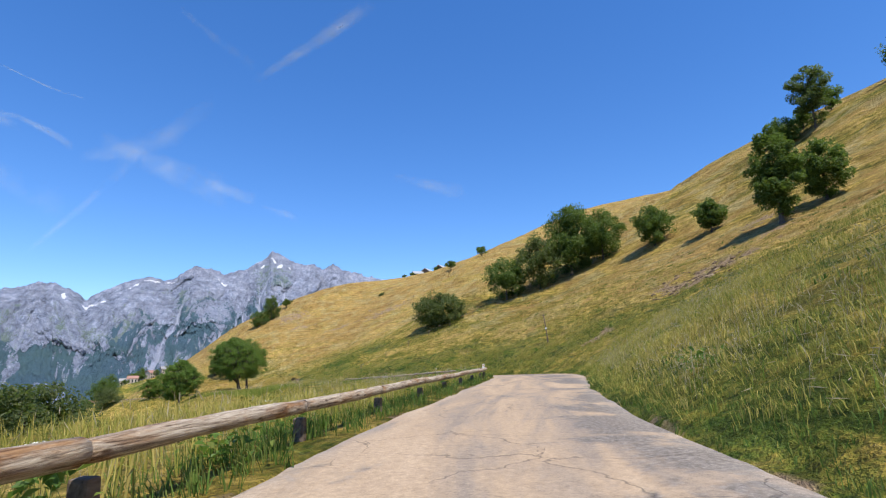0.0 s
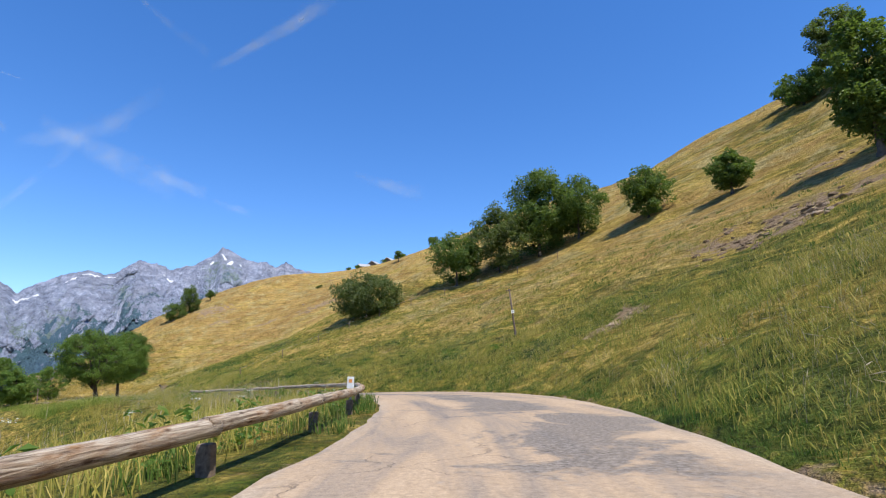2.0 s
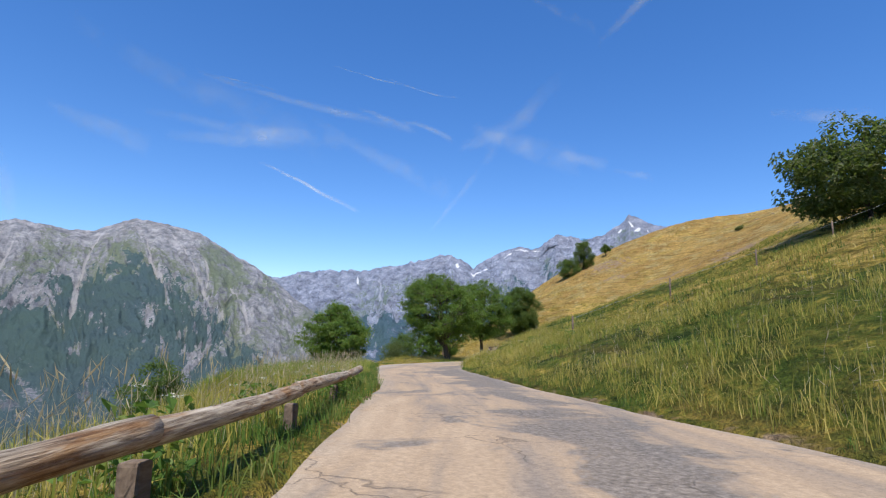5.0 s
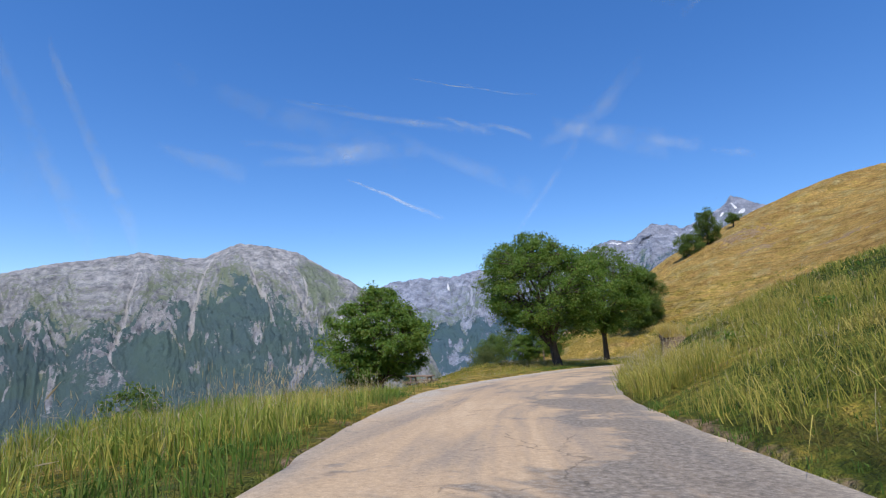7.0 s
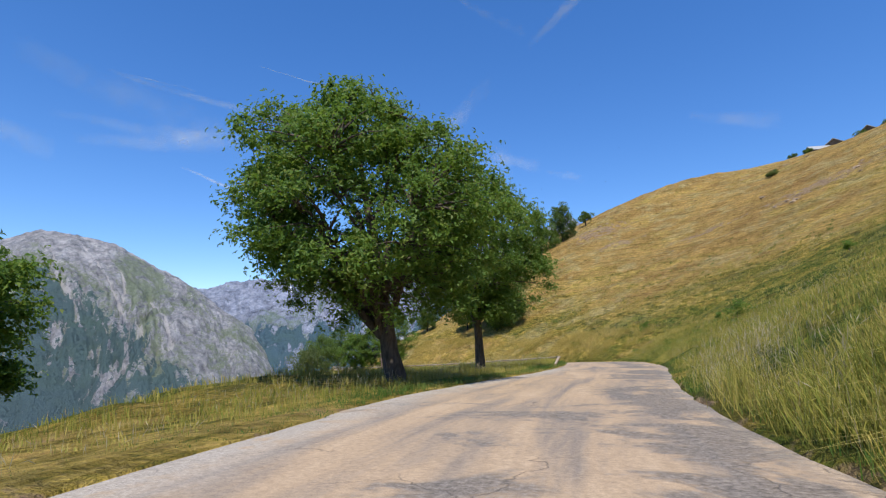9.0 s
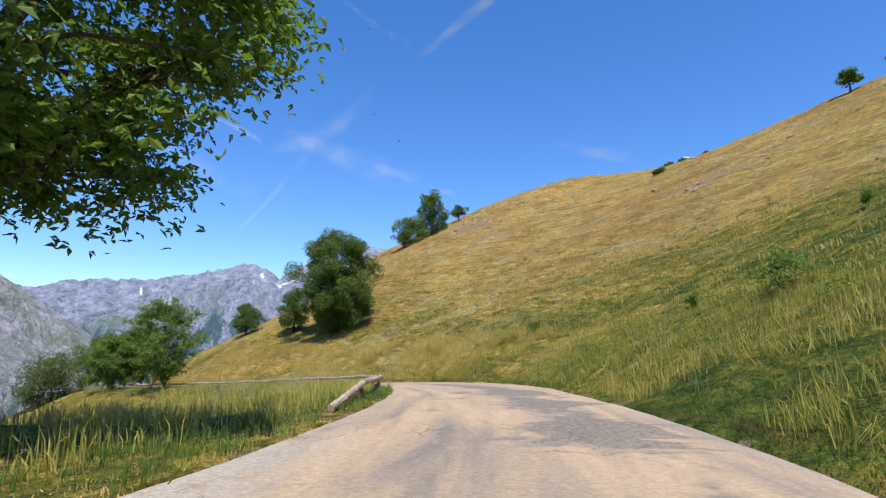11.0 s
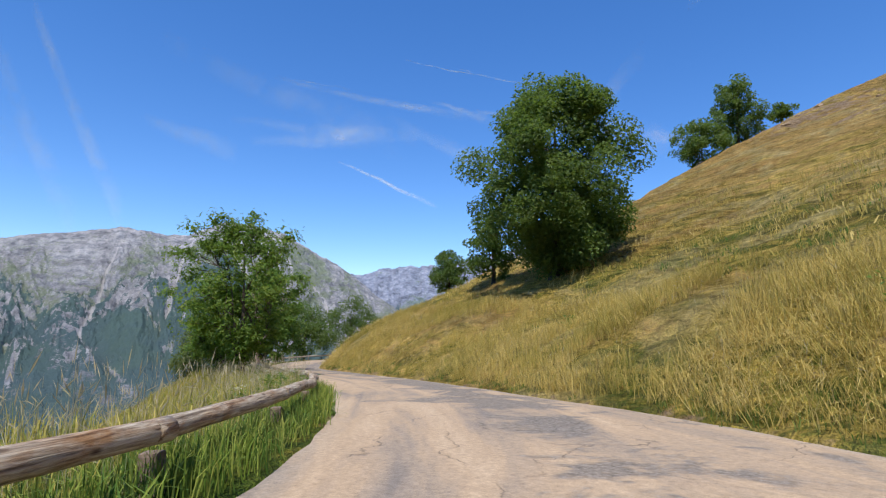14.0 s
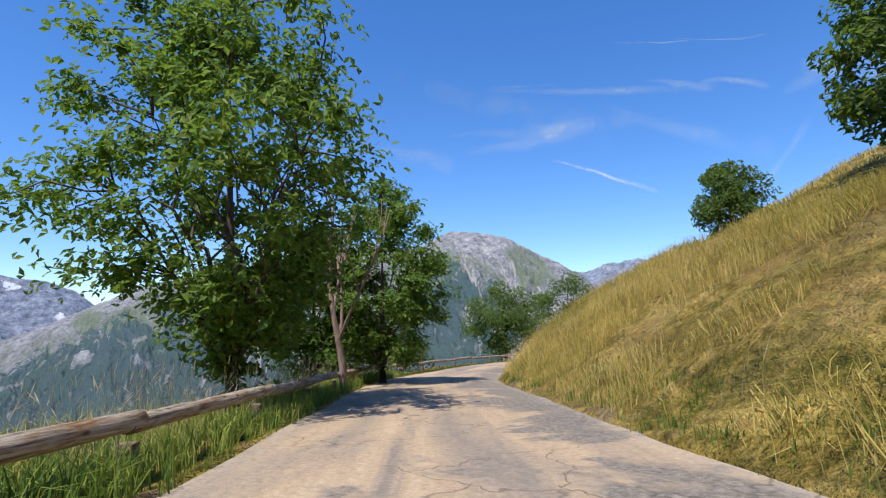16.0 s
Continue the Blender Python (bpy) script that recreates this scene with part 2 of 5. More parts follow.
def make_mountain(name, haze_tint=(1.0, 1.0, 1.0), gain=1.0):
    """Weathered rock with grassy ledges, conifer forest, scree and old snow where the masks of the mesh put them.
    Distance haze is painted into all these colours but the snow.
    """
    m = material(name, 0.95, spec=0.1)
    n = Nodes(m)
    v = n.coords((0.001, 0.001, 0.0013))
    # multiplies a base colour by the bluish cast that imitates haze
    hazed = lambda c, g=1.0: tuple(min(0.9, g * k * t) for k, t in zip(c, haze_tint))
    big = n.noise(v, 4.0, 6, 0.6, 0.5)
    mid = n.noise(v, 17.0, 8, 0.72, 0.3)
    fine = n.noise(v, 75.0, 5, 0.75)
    # dark stops lifted, as haze would pale the rock
    rock = n.ramp(mid, [(0.34, hazed((0.130, 0.130, 0.134), gain)), (0.44, hazed((0.230, 0.220, 0.214), gain)), (0.54, hazed((0.325, 0.300, 0.284), gain)), (0.68, hazed((0.48, 0.430, 0.400), gain))])
    strata = n.noise(n.put("ShaderNodeCombineXYZ", {"X": n.math("MULTIPLY", n.attr("across"), 9.0), "Y": n.math("MULTIPLY", n.attr("bed"), 26.0)}).outputs[0], 1.0, 6, 0.7, 0.9)
    shade = n.step(strata, 0.36, 0.64, 0.66, 1.30)
    rock = n.mix(0.8, rock, n.put("ShaderNodeCombineColor", {"Red": shade, "Green": shade, "Blue": shade}).outputs[0], "MULTIPLY")
    rock = n.mix(n.step(n.attr("steep"), 0.55, 1.0, 0.0, 0.35), rock, hazed((0.32, 0.280, 0.262), gain))
    fuzz = n.math("ADD", n.step(mid, 0.3, 0.7, -0.30, 0.30), n.step(fine, 0.3, 0.7, -0.22, 0.22))

    def where(attr, lo, hi, top=1.0):
        return n.step(n.math("ADD", n.attr(attr), fuzz), lo, hi, 0.0, top)
    herb = n.ramp(n.noise(v, 40.0, 5, 0.7), [(0.3, hazed((0.100, 0.128, 0.070), gain)), (0.7, hazed((0.190, 0.212, 0.118), gain))])
    c = n.mix(where("herb", 0.40, 0.66, 0.85), rock, herb)
    # forest paler and bluer than conifers are: haze put into its colour
    wood = n.ramp(n.noise(v, 150.0, 3, 0.8), [(0.30, hazed((0.060, 0.092, 0.096), gain)), (0.70, hazed((0.096, 0.134, 0.126), gain))])
    wood = n.mix(n.step(big, 0.40, 0.65, 0.0, 0.5), wood, hazed((0.085, 0.125, 0.085), gain))
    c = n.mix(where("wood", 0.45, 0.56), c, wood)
    c = n.mix(where("scree", 0.50, 0.72, 0.75), c, n.ramp(fine, [(0.3, hazed((0.34, 0.30, 0.28), gain)), (0.7, hazed((0.52, 0.47, 0.43), gain))]))
    c = n.mix(where("snow", 0.52, 0.60), c, (0.82, 0.83, 0.86))
    n.colour(c)
    n.bump(n.math("ADD", n.noise(v, 45, 8, 0.76), n.math("ADD", n.math("MULTIPLY", mid, 1.5), n.math("MULTIPLY", strata, 0.6))), 1.0, 26.0)
    return m


def plain(name, c, rough=0.6, metal=0.0):
    m = material(name, rough, metal)
    n = Nodes(m)
    f = n.noise(n.coords(), 6, 5, 0.6)
    n.colour(n.ramp(f, [(0.3, tuple(0.82 * k for k in c)), (0.7, tuple(min(1.0, 1.1 * k) for k in c))]))
    return m


GROUND, ASPHALT = make_ground(), make_road()
LEAF_ASH = make_leaves("ash_leaves", (0.062, 0.135, 0.028), (0.140, 0.236, 0.046), (0.30, 0.25, 0.06))
LEAF_DARK = make_leaves("maple_leaves", (0.054, 0.096, 0.028), (0.110, 0.170, 0.044), (0.17, 0.18, 0.05))
LEAF_BUSH = make_leaves("thorn_leaves", (0.048, 0.070, 0.028), (0.115, 0.140, 0.055), (0.20, 0.18, 0.08))
LEAF_BRIGHT = make_leaves("sycamore_leaves", (0.062, 0.128, 0.026), (0.155, 0.250, 0.045))
BARK = make_bark("tree_bark", (0.045, 0.035, 0.028), (0.150, 0.120, 0.095))
BARK_GREY = make_bark("dead_bark", (0.15, 0.095, 0.075), (0.38, 0.285, 0.235))
LOG = make_log()
POST_WOOD = make_wood("post_wood", (0.085, 0.06, 0.045), (0.24, 0.18, 0.135))
TABLE_WOOD = make_wood("table_wood", (0.11, 0.075, 0.055), (0.27, 0.195, 0.15))
ROCK_DARK = make_rock("bank_rock", (0.07, 0.055, 0.045), (0.24, 0.19, 0.15))
ROCK = make_rock("slope_rock", (0.24, 0.16, 0.10), (0.46, 0.345, 0.225))
HAY = make_blades("hay", [(0.0, (0.115, 0.160, 0.026)), (0.33, (0.250, 0.265, 0.046)), (0.60, (0.410, 0.350, 0.078)), (1.0, (0.610, 0.470, 0.160))])
STRAW = make_blades("straw", [(0.0, (0.200, 0.215, 0.040)), (0.3, (0.370, 0.310, 0.070)), (0.6, (0.540, 0.405, 0.115)), (1.0, (0.680, 0.530, 0.210))])
GREEN = make_blades("green_grass", [(0.0, (0.045, 0.105, 0.014)), (0.5, (0.105, 0.180, 0.030)), (0.85, (0.220, 0.235, 0.060)), (1.0, (0.36, 0.30, 0.11))])
LUSH = make_blades("lush_blades", [(0.0, (0.085, 0.160, 0.020)), (0.4, (0.180, 0.245, 0.036)), (0.75, (0.330, 0.345, 0.075)), (1.0, (0.50, 0.43, 0.15))])
SEED = make_blades("seed_heads", [(0.0, (0.26, 0.25, 0.12)), (0.5, (0.46, 0.39, 0.24)), (1.0, (0.62, 0.54, 0.38))])


# ---- the plan of the road and the hillside ----
# x, y, z of the ground under the line of travel
ROAD_PLAN = [(2, -60, .1), (0.5, -25, .1), (-0.2, -10, .12), (0.77, 6.67, .18), (2.84, 19.45, .31), (4.83, 32.18, .41), (4.95, 42, .38), (3.44, 51, .23), (-1.98, 62.6, -.18),
             (-9.35, 72.7, -.65), (-17.5, 82.1, -1.1), (-25.5, 92, -1.68), (-32, 103.1, -2.26), (-35.7, 115.2, -2.7), (-38.4, 127.6, -3.0), (-41.2, 139.6, -3.34),
             (-45.4, 150.5, -3.75), (-51.9, 160.2, -4.35), (-60.6, 168, -5.04), (-70, 174.1, -5.74), (-80, 178, -6.3), (-91, 182, -6.9), (-101, 188, -7.5), (-111, 196, -8.0), (-119, 207, -8.5),
             (-128, 222, -9.2), (-142, 245, -10.2), (-158, 275, -11.5), (-182, 325, -13.5), (-215, 400, -17)]


def way_line(step=1.0):
    p = np.array(ROAD_PLAN, float)
    q = np.vstack([2 * p[0] - p[1], p, 2 * p[-1] - p[-2]])
    out = []
    for i in range(1, len(q) - 2):
        n = max(2, int(np.hypot(*(q[i + 1] - q[i])[:2]) / step))
        for u in np.arange(n) / n:
            out.append(.5 * (2 * q[i] + (q[i + 1] - q[i - 1]) * u + (2 * q[i - 1] - 5 * q[i] + 4 * q[i + 1] - q[i + 2]) * u * u + (3 * q[i] - q[i - 1] - 3 * q[i + 1] + q[i + 2]) * u ** 3))
    out.append(p[-1])
    w = np.array(out)
    s = np.concatenate([[0], np.cumsum(np.hypot(*np.diff(w[:, :2], axis=0).T))])
    t = np.gradient(w[:, :2], axis=0)
    t /= np.linalg.norm(t, axis=1)[:, None]
    s -= s[np.argmin((w[:, 0]) ** 2 + (w[:, 1]) ** 2)]
    return w, s, t


WAY, WAY_S, WAY_T = way_line()


def way_sn(x, y):
    x, y = np.asarray(x, float).ravel(), np.asarray(y, float).ravel()
    s, n, z = np.empty(len(x)), np.empty(len(x)), np.empty(len(x))
    for k in range(0, len(x), 20000):
        a = slice(k, k + 20000)
        dx, dy = x[a, None] - WAY[None, :, 0], y[a, None] - WAY[None, :, 1]
        i = np.argmin(dx * dx + dy * dy, axis=1)
        r = np.arange(len(i))
        ex, ey = dx[r, i], dy[r, i]
        along = ex * WAY_T[i, 0] + ey * WAY_T[i, 1]
        side = ex * WAY_T[i, 1] - ey * WAY_T[i, 0]
        d = np.hypot(ex, ey)
        s[a] = WAY_S[i] + np.clip(along, -1, 1)
        n[a] = np.where(side < 0, -d, d)
        z[a] = np.interp(s[a], WAY_S, WAY[:, 2])
    return s, n, z


EDGE_S = [-60, 0, 20, 30, 36, 43, 50, 57, 64, 69, 75, 82, 95, 103, 108, 118, 129, 136, 142, 153, 160, 167, 174, 181, 187, 192, 198, 206, 215, 230, 400]
EDGE_L = [2.5, 2.5, 2.3, 2.2, 1.9, 1.5, 1.4, 1.3, 1.4, 1.6, 1.8, 1.8, 2.4, 3.2, 3.9, 4.0, 4.7, 4.0, 3.1, 2.7, 2.4, 2.1, 1.9, 1.7, 1.7, 2.0, 2.4, 2.6, 2.7, 2.6, 2.6]
EDGE_R = [2.4, 2.4, 2.3, 3.0, 3.7, 5.0, 5.9, 6.6, 5.8, 4.8, 3.7, 3.0, 2.7, 2.7, 2.6, 2.6, 2.6, 2.7, 3.0, 3.5, 3.9, 4.9, 5.7, 5.2, 4.5, 3.5, 3.0, 2.5, 2.4, 2.4, 2.4]
# rise of the hillside by its distance from the road, along the road
HS = [-60, 0, 30, 55, 80, 105, 130, 155, 180, 200, 220, 250, 300, 400]
RISE_A = [.46, .47, .50, .52, .40, .38, .47, .45, .46, .45, .49, .47, .60, .54]
RISE_B = [.46, .47, .47, .48, .34, .41, .55, .52, .51, .46, .47, .55, .81, .67]
RISE_C = [.49, .51, .57, .70, .62, .51, .50, .51, .58, .49, .47, .47, .46, .46]
RISE_D = [.28, .29, .32, .37, .48, .39, .36, .37, .44, .31, .28, .26, .17, .20]
BANK = [.49, .53, .61, .69, .41, .36, .55, .56, .69, .90, 1.37, 1.21, 1.2, .97]
# the open side: width and fall of the shelf before the slope drops away
SHELF_S = [-60, 30, 50, 75, 95, 108, 118, 130, 150, 165, 185, 400]
SHELF_W = [22, 22, 10, 3, 7, 11, 10, 9, 8, 4, 3, 3]
SHELF_F = [.08, .08, .18, .15, .10, .13, .19, .01, .02, .08, .10, .10]


def ease(a, b, x):
    u = np.clip((np.asarray(x, float) - a) / (b - a), 0, 1)
    return u * u * (3 - 2 * u)


def height(x, y):
    shape = np.shape(x)
    s, n, z = way_sn(x, y)
    m = np.maximum(n - np.interp(s, EDGE_S, EDGE_R) - .3, 0)
    up = (np.interp(s, HS, RISE_A) * np.minimum(m, 15) + np.interp(s, HS, RISE_B) * np.clip(m - 15, 0, 30) + np.interp(s, HS, RISE_C) * np.clip(m - 45, 0, 45)
          + np.interp(s, HS, RISE_D) * np.clip(m - 90, 0, 110) + .1 * np.clip(m - 200, 0, 900) + np.interp(s, HS, BANK) * (1 - np.exp(-m / 1.8)))
    q = np.maximum(-n - np.interp(s, EDGE_S, EDGE_L) - .8, 0)
    w = np.interp(s, SHELF_S, SHELF_W)
    down = np.interp(s, SHELF_S, SHELF_F) * np.minimum(q, w) + .5 * np.maximum(q - w, 0)
    down = 430 * (1 - np.exp(-down / 430))
    up = up + 0.55 * ease(108, 115, s) * ease(128, 119, s) * ease(0.7, 2.2, m) * ease(18, 5, m)
    z = z + up - down
    x, y = np.ravel(x), np.ravel(y)
    bench = np.exp(-((x + 222) / 48) ** 2 - ((y - 352) / 42) ** 2)
    shelf = -14 + 0.195 * (x + 242) + 0.115 * (y - 343)
    return (z + np.maximum(shelf - z, 0) * ease(0.12, 0.6, bench)).reshape(shape)


def dryness(y, s, n):
    band = 20 + 7 * octaves(s * 0.03, s * 0, 2, 33)
    up = 0.50 + 0.05 * ease(115, 95, s) - (0.15 - 0.07 * ease(64, 50, s)) * ease(band, 5, n) * ease(196, 178, s) + 0.24 * ease(band - 6, band + 14, n) + 0.16 * ease(165, 190, s) + 0.20 * ease(150, 220, y) * ease(20, 55, n)
    return np.where(n > 0, up, 0.50 + 0.12 * ease(30, 42, s) * ease(66, 58, s) - 0.1 * ease(-3, -1, n))


def bareness(x, y, s, n):
    out = np.zeros(np.shape(x))
    for px, py, rx, ry in ((15.5, 52.8, 2.0, 1.6), (25.6, 52.4, 3.6, 3.4), (24.6, 57.0, 2.2, 3.4), (30.0, 53.0, 3.5, 2.2), (28.6, 56.2, 3.0, 3.4), (43.0, 70.5, 4.0, 3.5), (36.5, 57.5, 2.5, 3.0), (-21.4, 212.5, 9, 3.5), (-66, 240, 8, 5), (-40, 214, 6, 2.5), (-58, 226, 6, 2.5), (-22, 215, 10, 2)):
        out = np.maximum(out, 0.75 * np.exp(-((x - px) / rx) ** 2 - ((y - py) / ry) ** 2))
    over = n - np.interp(s, EDGE_S, EDGE_R)
    cut = 0.85 * ease(112, 115, s) * ease(123, 118, s) * ease(1.5, 1.8, over) * ease(2.6, 2.0, over)
    return np.maximum(out, cut)



# ---- meshes from arrays ----
def mesh_of(name, verts, faces, mat, smooth=True):
    me = bpy.data.meshes.new(name)
    verts, faces = np.asarray(verts, np.float32), np.asarray(faces, np.int32)
    me.vertices.add(len(verts))
    me.vertices.foreach_set("co", verts.ravel())
    k = faces.shape[1]
    me.loops.add(faces.size)
    me.loops.foreach_set("vertex_index", faces.ravel())
    me.polygons.add(len(faces))
    me.polygons.foreach_set("loop_start", np.arange(len(faces), dtype=np.int32) * k)
    me.polygons.foreach_set("loop_total", np.full(len(faces), k, np.int32))
    me.polygons.foreach_set("use_smooth", np.full(len(faces), smooth))
    me.materials.append(mat)
    me.update(calc_edges=True)
    return me


def grid_faces(ni, nj):
    i, j = np.meshgrid(np.arange(ni - 1), np.arange(nj - 1), indexing="ij")
    a = (i * nj + j).ravel()
    return np.stack([a, a + nj, a + nj + 1, a + 1], 1)


def give(me, name, values):
    at = me.attributes.new(name, "FLOAT", "POINT")
    at.data.foreach_set("value", np.asarray(values, np.float32).ravel())


def part(name, me, parent, label=""):
    ob = new(name, me)
    ob.parent = parent
    return tagged(ob, label)


def bm_mesh(name, bm, mat, smooth=False):
    me = bpy.data.meshes.new(name)
    bm.to_mesh(me)
    bm.free()
    me.materials.append(mat)
    for p in me.polygons:
        p.use_smooth = smooth
    return me


# ground: one sheet, fine round the road and coarser out to the horizon
def axis(lo, hi, step, far):
    core = np.arange(lo, hi + 0.01, step)
    k = np.cumsum(step * 1.13 ** np.arange(1, 60))
    k = k[k < far]
    return np.concatenate([lo - k[::-1], core, hi + k])


gx, gy = axis(-130, 70, 0.9, 4700), axis(-14, 275, 0.9, 4600)
GX, GY = np.meshgrid(gx, gy, indexing="ij")
GS, GN, _ = way_sn(GX, GY)
GS, GN = GS.reshape(GX.shape), GN.reshape(GX.shape)
GZ = height(GX, GY)
away = np.maximum(GN - np.interp(GS, EDGE_S, EDGE_R) - 0.4, -GN - np.interp(GS, EDGE_S, EDGE_L) - 0.9)
w = 0.9 * ease(4, 26, away)
for k in range(70):      # round off the folds between one stretch of slope and the next
    Q = np.pad(GZ, 1, mode="edge")
    Q = (Q[:-2] + 2 * Q[1:-1] + Q[2:]) / 4
    Q = (Q[:, :-2] + 2 * Q[:, 1:-1] + Q[:, 2:]) / 4
    GZ = GZ * (1 - w) + Q * w
rough = ease(0.2, 6, away)
GZ = GZ + rough * (0.55 * octaves(GX * 0.09, GY * 0.09, 3, 2) + 0.22 * octaves(GX * 0.45, GY * 0.45, 3, 4)) + ease(0, 1.5, away) * 0.07 * octaves(GX * 0.9, GY * 0.9, 2, 6)
GZ = GZ + 0.27 * ease(5, 14, GN) * ease(160, 80, GN) * octaves(GN * 0.50 + 0.6 * octaves(GS * 0.08, GN * 0.08, 2, 14), GS * 0.13, 2, 12)
off_road = np.maximum(GN - np.interp(GS, EDGE_S, EDGE_R), -GN - np.interp(GS, EDGE_S, EDGE_L))
gm = mesh_of("ground", np.stack([GX, GY, GZ - 0.3 * ease(1.3, 0.4, off_road)], -1).reshape(-1, 3), grid_faces(*GX.shape), GROUND)
give(gm, "run", GS)
give(gm, "side", GN)
give(gm, "dry", dryness(GY, GS, GN))
give(gm, "bare", bareness(GX, GY, GS, GN))


def ground_z(x, y):
    """Height of the ground sheet at a place."""
    i = int(np.clip(np.searchsorted(gx, x) - 1, 0, len(gx) - 2))
    j = int(np.clip(np.searchsorted(gy, y) - 1, 0, len(gy) - 2))
    u, v = (x - gx[i]) / (gx[i + 1] - gx[i]), (y - gy[j]) / (gy[j + 1] - gy[j])
    return float((GZ[i, j] * (1 - u) + GZ[i + 1, j] * u) * (1 - v) + (GZ[i, j + 1] * (1 - u) + GZ[i + 1, j + 1] * u) * v)


def ground_many(x, y):
    i = np.clip(np.searchsorted(gx, x) - 1, 0, len(gx) - 2)
    j = np.clip(np.searchsorted(gy, y) - 1, 0, len(gy) - 2)
    u, v = (x - gx[i]) / (gx[i + 1] - gx[i]), (y - gy[j]) / (gy[j + 1] - gy[j])
    return (GZ[i, j] * (1 - u) + GZ[i + 1, j] * u) * (1 - v) + (GZ[i, j + 1] * (1 - u) + GZ[i + 1, j + 1] * u) * v


ground = tagged(new("ground", gm), "steep alpine meadow of dry golden and green grass", "ground", kind="structure")

# road
ss = np.arange(-58, 300, 0.8)
uu = np.linspace(0, 1, 15)
RS, RU = np.meshgrid(ss, uu, indexing="ij")
rag = 0.16 * octaves(RS * 0.7, RU * 0 + 3, 3, 5)
RN = -np.interp(RS, EDGE_S, EDGE_L) * (1 - RU) + np.interp(RS, EDGE_S, EDGE_R) * RU + rag * np.where(RU < 0.5, 1, -1) * (np.abs(RU - 0.5) > 0.45)
cx, cy, cz = (np.interp(RS, WAY_S, WAY[:, k]) for k in range(3))
tx, ty = np.interp(RS, WAY_S, WAY_T[:, 0]), np.interp(RS, WAY_S, WAY_T[:, 1])
RX, RY = cx + ty * RN, cy - tx * RN
RZ = cz + 0.012 * octaves(RX * 0.5, RY * 0.5, 2, 8) + 0.01 - 0.02 * (np.abs(RU - 0.5) > 0.49)
rm = mesh_of("road", np.stack([RX, RY, RZ], -1).reshape(-1, 3), grid_faces(*RX.shape)[:, ::-1], ASPHALT)
give(rm, "side", RN)
give(rm, "run", RS)
give(rm, "tar", np.exp(-((RN - 1.9) / 1.1) ** 2))
give(rm, "gravel", ease(1.5, 0.4, RN + np.interp(RS, EDGE_S, EDGE_L)) * ease(98, 106, RS) * ease(152, 144, RS) + 0.45 * ease(0.5, 0.1, np.minimum(RN + np.interp(RS, EDGE_S, EDGE_L), np.interp(RS, EDGE_S, EDGE_R) - RN)))
road = tagged(new("road", rm), "narrow worn asphalt mountain road with dusty wheel tracks", "road", kind="structure")


# verges that join the road's edges to the slopes
for hand in (-1, 1):
    VS, VO = np.meshgrid(ss, np.array([-0.12, 0.0, 0.2, 0.5, 0.9, 1.4, 2.0, 2.6]), indexing="ij")
    ragged = 0.10 * octaves(VS * 0.9, VS * 0 + 5 * hand, 3, 15) * (VO < 0.4)
    VN = np.interp(VS, EDGE_S, EDGE_R) + VO + ragged if hand > 0 else -np.interp(VS, EDGE_S, EDGE_L) - VO - ragged
    VX = np.interp(VS, WAY_S, WAY[:, 0]) + np.interp(VS, WAY_S, WAY_T[:, 1]) * VN
    VY = np.interp(VS, WAY_S, WAY[:, 1]) - np.interp(VS, WAY_S, WAY_T[:, 0]) * VN
    VZ = ground_many(VX.ravel(), VY.ravel()).reshape(VX.shape) + 0.05 * ease(0.1, 0.6, VO) * (octaves(VX * 1.3, VY * 1.3, 3, 16) + 0.4)
    VZ = VZ + np.where(VO < -0.05, -0.08, 0.012) - 0.14 * (VO > 2.3)
    vm = mesh_of("verge", np.stack([VX, VY, VZ], -1).reshape(-1, 3), grid_faces(*VX.shape)[:, ::(-1 if hand > 0 else 1)], GROUND)
    give(vm, "run", VS)
    give(vm, "side", VN)
    give(vm, "dry", dryness(VY, VS, VN))
    give(vm, "bare", 0.3 * ease(0.3, 0.0, VO))
    tagged(new("verge", vm), "grassy verge of earth and gravel beside the asphalt", "verge", kind="structure")


